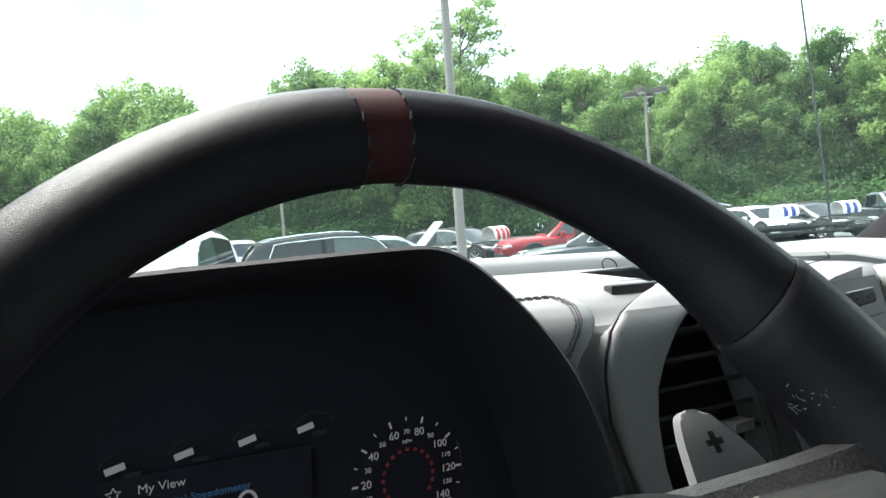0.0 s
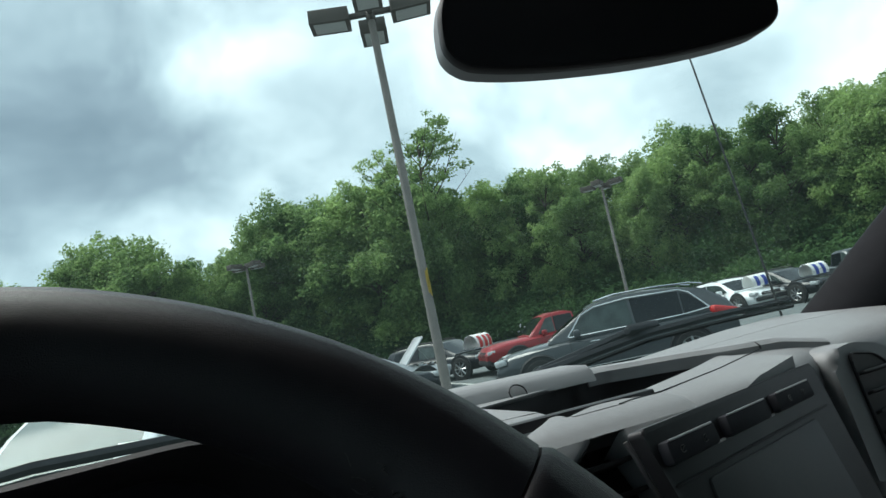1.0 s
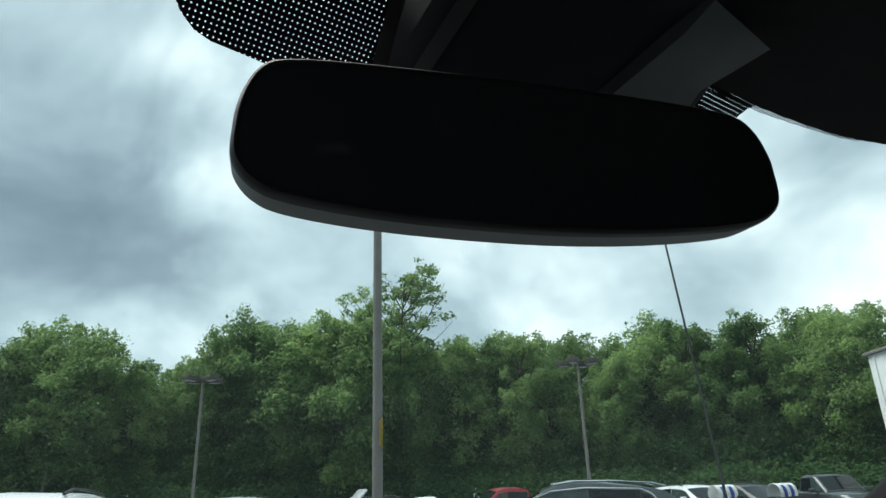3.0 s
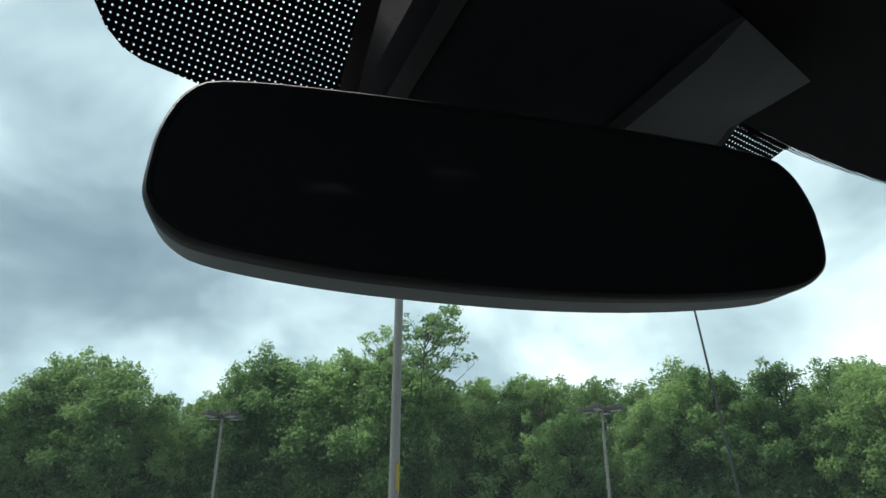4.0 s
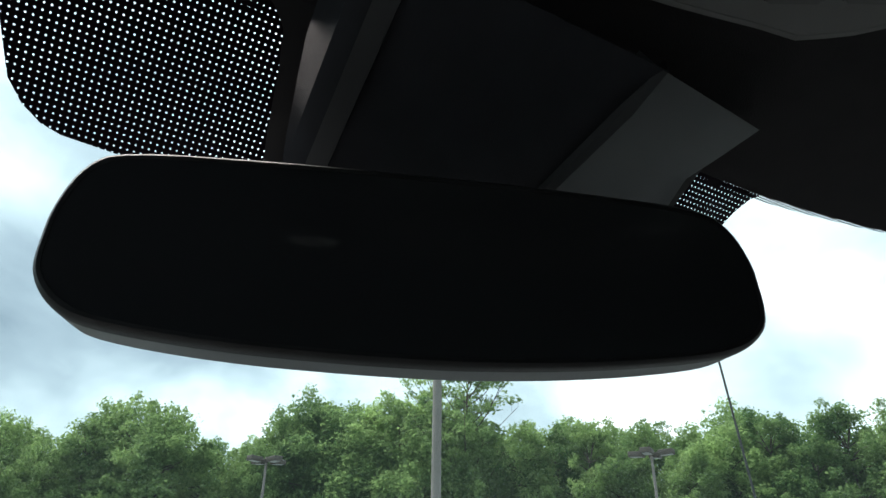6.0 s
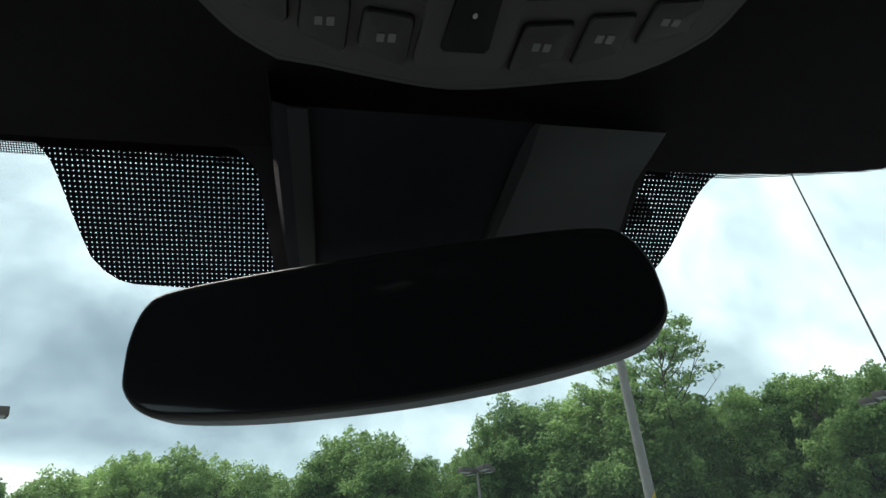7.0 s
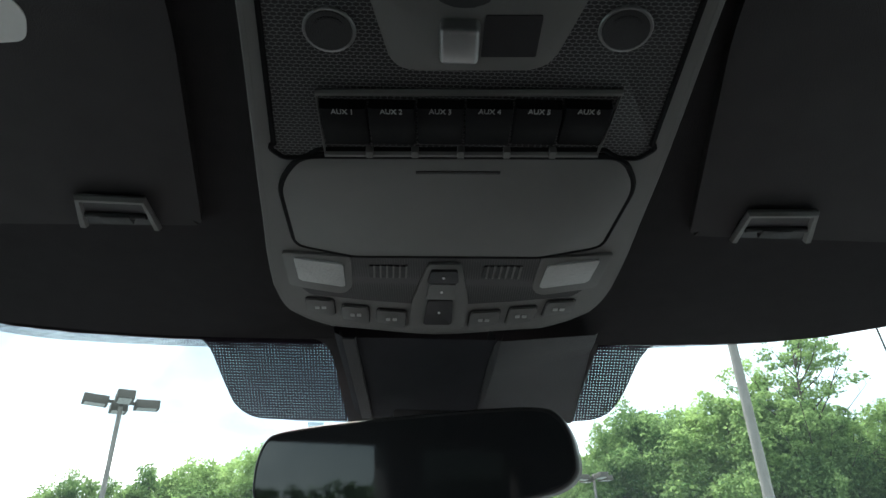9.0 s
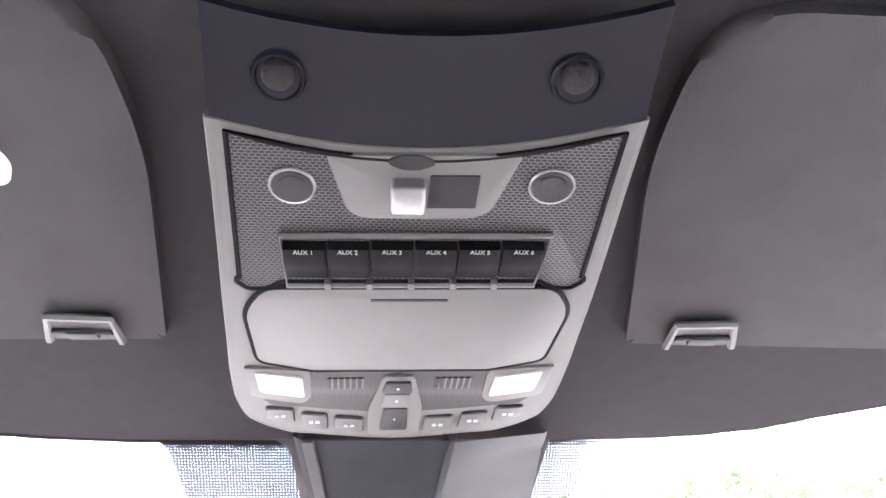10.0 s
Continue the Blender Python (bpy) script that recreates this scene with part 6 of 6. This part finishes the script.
# ---- parked cars ----
def build_car(label, mat, pos, yaw, L=4.9, Wd=1.92, H=1.72, style="suv", group="parked cars", chrome=True, hood_open=False, stripes=None, front_glass=M_CARGLASS, tip=False):
    """A car whose nose points along +x before yaw; style is suv or pickup."""
    m = Matrix.Translation(pos) @ pose(0, 0, 0, 0, 0, yaw)
    root = new("pickup_truck" if style == "pickup" else "car")
    root.matrix_world = m
    BASE[root.name] = Vector((0, 0, 0))
    tagged(root, label, "pickup truck" if style == "pickup" else "car", group)
    hl, hw = L / 2, Wd / 2
    belt = 0.60 * H
    gc = 0.20 if style == "suv" else 0.30
    # lower body: stations along the length (x, bottom, shoulder height, half width)
    if style == "suv":
        st = [(-1.0, 0.55, 0.50 * H, 0.80), (-0.985, 0.36, 0.57 * H, 0.92), (-0.90, 0.30, belt + 0.02, 0.98), (-0.5, 0.27, belt, 1.0), (0.1, 0.27, belt - 0.02, 1.0), (0.40, 0.27, belt - 0.03, 0.99), (0.62, 0.27, 0.565 * H, 0.98), (0.85, 0.28, 0.525 * H, 0.94), (0.96, 0.32, 0.46 * H, 0.86), (1.0, 0.42, 0.36 * H, 0.74)]
    else:
        st = [(-1.0, 0.62, 0.60 * H, 0.93), (-0.985, 0.50, 0.63 * H, 0.98), (-0.5, 0.42, 0.63 * H, 1.0), (-0.12, 0.40, 0.63 * H, 1.0), (0.2, 0.40, 0.62 * H, 1.0), (0.45, 0.40, 0.61 * H, 1.0), (0.75, 0.42, 0.60 * H, 0.98), (0.93, 0.45, 0.56 * H, 0.94), (1.0, 0.52, 0.44 * H, 0.86)]
    rings = []
    for u, zb, zs, w in st:
        x, w = u * hl, w * hw
        rings.append([(x, -w * 0.86, zb), (x, -w, zb + 0.16), (x, -w * 1.005, (zb + zs) / 2 + 0.06), (x, -w * 0.965, zs - 0.06), (x, -w * 0.88, zs), (x, 0, zs + 0.035 * (1 if u > 0.3 else 0.6)), (x, w * 0.88, zs), (x, w * 0.965, zs - 0.06), (x, w * 1.005, (zb + zs) / 2 + 0.06), (x, w, zb + 0.16), (x, w * 0.86, zb), (x, 0, zb)])
    part("body", loft(rings), mat, root)
    # greenhouse
    if style == "suv":
        gh = [(-0.985, belt - 0.02, belt + 0.03, 0.84), (-0.93, belt, H * 0.78, 0.81), (-0.84, belt, H * 0.925, 0.76), (-0.70, belt, H * 0.955, 0.76), (-0.40, belt, H * 0.99, 0.76), (-0.12, belt, H, 0.77), (0.04, belt, H * 0.985, 0.77), (0.15, belt, H * 0.935, 0.78), (0.32, belt - 0.01, H * 0.78, 0.81), (0.50, belt - 0.02, belt + 0.02, 0.84)]
    else:
        gh = [(-0.20, belt, belt + 0.08, 0.84), (-0.16, belt, H * 0.96, 0.78), (-0.08, belt, H, 0.76), (0.12, belt, H, 0.77), (0.20, belt, H * 0.97, 0.77), (0.44, belt, belt + 0.07, 0.84)]
    if tip:
        gh = [(-0.985, belt - 0.02, belt + 0.03, 0.84), (-0.95, belt, H * 0.71, 0.81), (-0.80, belt, H * 0.885, 0.76), (-0.62, belt, H * 0.945, 0.76), (-0.36, belt, H * 0.985, 0.76), (-0.12, belt, H, 0.77), (0.02, belt, H * 0.985, 0.77), (0.14, belt, H * 0.935, 0.78), (0.33, belt - 0.01, H * 0.78, 0.81), (0.52, belt - 0.02, belt + 0.02, 0.84)]

    if front_glass is M_FRONTGLASS:
        gh[-2:] = [(0.34, belt - 0.01, H * 0.835, 0.82), (0.72, belt - 0.08, belt - 0.05, 0.86)]

    def roof_at(u, y):
        """Height of the roof skin at u along the car and y across it."""
        z1, w = curve(u, [(q[0], q[2]) for q in gh]), curve(u, [(q[0], q[3]) for q in gh]) * hw
        return z1 - 0.02 + 0.035 * (1 - min(1.0, abs(y) / (0.93 * w)))
    rings = []
    for u, z0, z1, w in gh:
        x, w = u * hl, w * hw
        wb = 0.88 * hw
        rings.append([(x, -wb, z0 - 0.02), (x, -(w + (wb - w) * 0.15), max(z1 - 0.10, z0)), (x, -w * 0.93, z1 - 0.02 if z1 - z0 > 0.05 else z1), (x, 0, z1 + 0.015), (x, w * 0.93, z1 - 0.02 if z1 - z0 > 0.05 else z1), (x, w + (wb - w) * 0.15, max(z1 - 0.10, z0)), (x, wb, z0 - 0.02)])
    part("roof", loft(rings), mat, root)

    def side_y(u, z):
        w = 0.77 * hw
        t_ = max(0.0, min(1.0, (z - belt) / (H - 0.10 - belt)))
        return 0.88 * hw + (w + (0.88 * hw - w) * 0.15 - 0.88 * hw) * t_
    wins = {"suv": [[(-0.79, belt + 0.10), (-0.60, belt + 0.06), (-0.60, H * 0.935 - 0.11), (-0.66, H * 0.915 - 0.11)] if tip else [(-0.76, belt + 0.08), (-0.60, belt + 0.06), (-0.60, H * 0.965 - 0.11), (-0.69, H * 0.955 - 0.12)], [(-0.585, belt + 0.06), (-0.21, belt + 0.05), (-0.20, H * 0.995 - 0.11), (-0.585, H * 0.968 - 0.11)], [(-0.19, belt + 0.05), (0.34, belt + 0.05), (0.20, H * 0.88 - 0.07), (0.08, H * 0.97 - 0.11), (-0.18, H * 0.995 - 0.11)]],
            "pickup": [[(-0.145, belt + 0.06), (0.10, belt + 0.06), (0.10, H - 0.11), (-0.135, H - 0.12)], [(0.115, belt + 0.06), (0.33, belt + 0.06), (0.20, H - 0.14), (0.115, H - 0.11)]]}[style]
    for s in (-1, 1):
        for j_, q in enumerate(wins):
            q2 = rounded(q, 0.012, 3)
            bm = bmesh.new()
            a = [bm.verts.new((u * hl, s * (side_y(u, z) + 0.012), z)) for u, z in q2]
            b = [bm.verts.new((u * hl, s * (side_y(u, z) - 0.02), z)) for u, z in q2]
            bm.faces.new(a)
            bm.faces.new(b[::-1])
            for j in range(len(a)):
                bm.faces.new((a[j], a[(j + 1) % len(a)], b[(j + 1) % len(a)], b[j]))
            part("side_window", bm, M_SIDEPANE if j_ == len(wins) - 1 else M_CARGLASS, root)
        if chrome:
            loop = [wins[0][0], wins[0][1], wins[1][1], wins[-1][1], wins[-1][2], wins[-1][3], wins[-1][4], wins[1][3], wins[0][3]]
            cu, cz_ = sum(p[0] for p in loop) / 9, sum(p[1] for p in loop) / 9
            loop = [(u + math.copysign(0.010, u - cu), z + math.copysign(0.024, z - cz_)) for u, z in loop]
            part("chrome_surround", tube([(u * hl, s * (side_y(u, z) + 0.014), z) for u, z in rounded(loop, 0.010, 3)], 0.017, 6, closed=True), M_CHROME, root, "chrome window surround")
            part("sill_strip", tube([(-0.45 * hl, s * hw * 1.005, 0.42), (0.42 * hl, s * hw * 1.005, 0.40)], 0.016, 5), M_CHROME, root)
        for u in ((-0.28, 0.14) if style == "suv" else (-0.10, 0.14)):
            part("door_handle", box((u * hl, s * hw * 0.985, belt - 0.12), (0.20, 0.03, 0.03), 0.01), M_CHROME if chrome else mat, root)
        for u in (-0.58, -0.20, 0.34):
            if style == "suv" or u > -0.3:
                part("door_gap", tube([(u * hl, s * hw * 1.001, 0.36), (u * hl, s * hw * 1.008, 0.75), (u * hl, s * hw * 0.97, belt - 0.05)], 0.006, 4), M_DARK, root)
        mir = part("side_mirror", box((0.27 * hl, s * (hw + 0.10), belt + 0.09), (0.14, 0.22, 0.15), 0.04), mat, root)
        part("mirror_foot", box((0.27 * hl, s * (hw - 0.04), belt + 0.04), (0.08, 0.12, 0.05), 0.01), M_DARK, mir)
        if tip:
            part("tail_lamp", box((-0.90 * hl, s * hw * 0.86, belt - 0.03), (0.52, 0.22, 0.15), 0.05, pose(0, 0, 0, 0, -16, s * 14), 3), M_TAIL, root, "red wrap-round tail lamp")
        else:
            part("tail_lamp", box((-0.955 * hl, s * hw * 0.80, belt - 0.13), (0.22, 0.30, 0.16), 0.03, pose(0, 0, 0, 0, 0, s * 12)), M_TAIL, root, "red tail lamp")
        part("headlamp", box((0.925 * hl, s * hw * 0.76, 0.47 * H), (0.26, 0.30, 0.13), 0.03, pose(0, 0, 0, 0, 8, -s * 20)), M_LAMPCLEAR, root, "clear headlamp")
        for u in (-0.60, 0.62):
            c = Vector((u * hl, s * (hw - 0.10), 0.36))
            part("wheel_arch", tube([c + Vector((0.43 * math.cos(a), s * 0.085, 0.43 * math.sin(a))) for a in lin(0, math.pi, 13)], 0.035, 5), M_DARK, root)
            well = lathe(c, [(0.0, 0.07), (0.41, 0.07), (0.41, 0.108), (0.0, 0.108)], s)
            part("wheel_well", well, M_DARK, root)
            whl = part("wheel", lathe(c, [(0.24, -0.10), (0.335, -0.10), (0.36, -0.07), (0.36, 0.10), (0.335, 0.13), (0.25, 0.135), (0.24, 0.10)], s, 24), M_TYRE, root, "black tyre on alloy rim")
            part("rim", lathe(c, [(0.0, 0.08), (0.20, 0.085), (0.245, 0.125), (0.255, 0.132), (0.255, 0.05), (0.0, 0.05)], s, 24), M_SILVER, whl)
            for k in range(8):
                a = 2 * math.pi * k / 8
                part("spoke", tube([c + Vector((0.03 * math.cos(a), s * 0.125, 0.03 * math.sin(a))), c + Vector((0.24 * math.cos(a), s * 0.130, 0.24 * math.sin(a)))], [0.03, 0.022], 5), M_RIM, whl)
        if style == "suv":
            part("roof_rail", tube([(-0.80 * hl, s * 0.66 * hw, H * 0.935), (-0.70 * hl, s * 0.67 * hw, H * 0.955 + 0.03), (-0.40 * hl, s * 0.67 * hw, H * 0.99 + 0.03), (-0.1 * hl, s * 0.67 * hw, H + 0.03), (0.06 * hl, s * 0.67 * hw, H * 0.985)], 0.018, 6), M_CHROME if chrome else M_DARK, root)
    # windshield, back window, grille
    if style == "suv":
        ws, bw = [(0.17, H * 0.925), (0.475, belt + 0.05)], [(-0.855, H * 0.905), (-0.965, belt + 0.09)]
    else:
        ws, bw = [(0.215, H * 0.945), (0.425, belt + 0.09)], [(-0.166, H * 0.94), (-0.198, belt + 0.11)]
    if front_glass is M_FRONTGLASS:
        ws = [(0.17, H * 0.925), (0.69, belt)]
    for nm, ((ua, za), (ub, zb)) in (("windshield", ws), ("back_window", bw)):
        def pane(u, v):
            y = v * hw * (curve(u, [(q[0], q[3]) for q in gh]) * 0.93 - 0.055)
            return (u * hl + (0.006 if nm == "windshield" else -0.006), y, roof_at(u, y) + 0.010)
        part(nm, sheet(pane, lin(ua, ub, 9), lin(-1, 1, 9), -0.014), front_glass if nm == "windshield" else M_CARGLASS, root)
    if front_glass is M_FRONTGLASS:
        part("roof_aerial", tube([(-0.30 * hl, 0.2, roof_at(-0.30, 0.2)), (-0.305 * hl, 0.2, roof_at(-0.3, 0.2) + 0.06), (-0.33 * hl, 0.2, roof_at(-0.3, 0.2) + 0.36)], [0.03, 0.012, 0.004], 6), M_DARK, root)
        part("sticker", box((0.40 * hl, 0.60 * hw, roof_at(0.40, 0.60 * hw) + 0.016), (0.11, 0.10, 0.004), 0.001, pose(0, 0, 0, 0, 33, 0)), M_WHITE, root, "pale windshield sticker")
    gr = part("grille", box((0.975 * hl, 0, 0.40 * H), (0.10, 0.62 * Wd * 0.75, 0.20 * H), 0.04), M_DARK, root)
    for k in range(4):
        part("grille_bar", box((1.0 * hl, 0, 0.34 * H + k * 0.04 * H), (0.03, 0.55 * Wd * 0.75, 0.018), 0.006), M_CHROME, gr)
    part("bumper", box((0.975 * hl, 0, 0.45), (0.18, Wd * 0.80, 0.16), 0.05), M_DARK, root)
    if style == "pickup":
        part("load_bed", box((-0.58 * hl, 0, 0.632 * H), (0.72 * hl, Wd * 0.80, 0.02), 0.0), M_DARK, root)
    if stripes:
        top_z = 0.555 * H

        def drape(t_, y, up):
            """A cloth bent into a drum that stands on the hood: t_ runs from its front foot over the top to its back foot."""
            a = radians(-20 + 220 * t_)
            return (0.70 * hl + (0.30 + up) * math.cos(a), y, top_z + 0.26 + (0.32 + up) * math.sin(a))
        p = part("hood_drape", sheet(lambda t_, y: drape(t_, y, 0.0), lin(0, 1, 16), lin(-0.42, 0.42, 6), 0.02), M_WHITE, root, "white cloth with broad stripes bent over the hood")
        for y in (-0.30, -0.02, 0.22) if stripes is M_TAIL else (-0.26, 0.08):
            part("stripe", sheet(lambda t_, v: drape(t_, y + v, 0.012), lin(0, 1, 16), [0, 0.08, 0.17], 0.006), stripes, p)
    if hood_open:
        hinge = Matrix.Translation((0.40 * hl, 0, belt + 0.01)) @ pose(0, 0, 0, 0, -48, 0)
        hood = part("open_hood", slab(rounded([(0, -hw * 0.82), (1.10, -hw * 0.74), (1.10, hw * 0.74), (0, hw * 0.82)], 0.12), 0.04, hinge, 0.01), mat, root, "raised hood")
        for y in (-0.45, 0.0, 0.45):
            part("hood_rib", box((0, 0, 0), (0.95, 0.10, 0.03), 0.008, hinge @ Matrix.Translation((0.55, y * hw, -0.012))), M_SOFT, hood)
        rnd_ = random.Random(9)
        bay = part("engine", box((0.66 * hl, 0, 0.545 * H), (0.70, 0.9, 0.10), 0.02), M_DARK, root, "dark engine")
        for k in range(14):
            part("engine_part", box((hl * rnd_.uniform(0.50, 0.84), rnd_.uniform(-0.55, 0.55), 0.545 * H + 0.06), (rnd_.uniform(0.08, 0.25), rnd_.uniform(0.06, 0.22), rnd_.uniform(0.05, 0.14)), 0.015, pose(0, 0, 0, 0, 0, rnd_.uniform(0, 90))), rnd_.choice((M_SILVER, M_DARK, M_CHROME)), bay)
        part("hood_prop", tube([(0.80 * hl, -0.6 * hw, 0.56 * H), hinge @ Vector((0.72, -0.6 * hw, -0.01))], 0.012, 5), M_CHROME, root)
    return root


def lathe(c, prof, s, n=20):
    bm = bmesh.new()
    rings = [[bm.verts.new(c + Vector((r * math.cos(2 * math.pi * j / n), s * y, r * math.sin(2 * math.pi * j / n)))) for j in range(n)] if r > 0 else None for r, y in prof]
    mids = [bm.verts.new(c + Vector((0, s * y, 0))) if r <= 0 else None for r, y in prof]
    k = len(prof)
    for i in range(k):
        i2 = (i + 1) % k
        a, b = rings[i], rings[i2]
        for j in range(n):
            j2 = (j + 1) % n
            if a and b:
                bm.faces.new((a[j], a[j2], b[j2], b[j]))
            elif a and mids[i2]:
                bm.faces.new((a[j], a[j2], mids[i2]))
            elif b and mids[i]:
                bm.faces.new((mids[i], b[j2], b[j]))
    return bm


build_car("black three-row crossover with chrome trim, parked side-on", M_PAINT_BLACK, polar(19.0, 15.8), -8, 5.1, 1.98, 1.56)
build_car("graphite grey crossover with chrome roof rails and red tail lamps", M_PAINT_GREY, polar(43.1, 14.3), 140, 4.85, 1.90, 1.66, tip=True)
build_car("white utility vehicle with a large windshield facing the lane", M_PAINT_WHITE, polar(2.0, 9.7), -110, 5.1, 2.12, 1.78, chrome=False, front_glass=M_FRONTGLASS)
build_car("red crew-cab pickup truck parked across the lane", M_PAINT_RED, polar(38.9, 21.2), 158, 5.0, 1.85, 1.56, "pickup", chrome=False)
build_car("silver car with its hood raised", M_PAINT_SILVER, polar(22.6, 20.2), -16, 4.6, 1.85, 1.36, chrome=False, hood_open=True)
build_car("white crossover with a blue striped cloth over its hood", M_PAINT_WHITE, polar(53.2, 29.0), -105, 4.5, 1.82, 1.38, chrome=False, stripes=M_BLUE)
build_car("black crossover with a blue striped cloth over its hood", M_PAINT_BLACK, polar(56.9, 29.0), -100, 4.5, 1.82, 1.38, chrome=False, stripes=M_BLUE)
build_car("dark pickup truck with a red-and-white striped cloth over its hood", M_PAINT_BLACK, polar(29.0, 23.4), -70, 4.6, 1.85, 1.38, chrome=False, stripes=M_TAIL)
build_car("silver car half hidden in the row", M_PAINT_SILVER, polar(9.8, 24.4), -80, 4.5, 1.8, 1.50, chrome=False)
build_car("dark grey pickup truck at the end of the row", M_PAINT_GREY, polar(62.2, 31.0), -120, 5.2, 1.9, 1.6, "pickup", chrome=False)

# plain woodland closing the place behind the truck
cl = []
for az in lin(87, 312, 130):
    for row in range(3):
        p = polar(az + rnd.uniform(-0.6, 0.6), 150 + rnd.uniform(-3, 3), 0)
        cl.append((Vector((p.x, p.y, 2.0 + row * 2.6)), (5.5, 5.5, 2.2)))
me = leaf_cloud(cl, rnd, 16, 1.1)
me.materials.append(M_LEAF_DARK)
tagged(new("woodland", me), "green woodland closing the lot, in the shade-darkened leaf colour", "woodland", kind="stuff")

near, far_ = polar(82.6, 23.0), polar(66.6, 33.0)
along = (near - far_).normalized()
back_ = Vector((-along.y, along.x, 0))
if back_.dot(far_ - EYE) < 0:
    back_ = -back_
span = (near - far_).length
place = Matrix((along, back_, Vector((0, 0, 1)))).transposed().to_4x4()
place.translation = far_
bl = thing("shed", far_, "tall white metal-clad shed", "shed", place=LEVEL)


def shed_box(c, s, bev=0.0):
    b = box(c, s, bev)
    b.transform(place)
    return b


part("wall", shed_box((span / 2, 3.0, 3.1), (span, 6.0, 6.2), 0.02), M_METALCLAD, bl)
part("roof", shed_box((span / 2, 3.0, 6.26), (span + 0.3, 6.3, 0.12), 0.02), M_POLE, bl)
for k in range(int(span / 0.9)):
    part("cladding_rib", shed_box((0.45 + 0.9 * k, -0.02, 3.1), (0.06, 0.05, 6.1), 0.01), M_METALCLAD, bl)
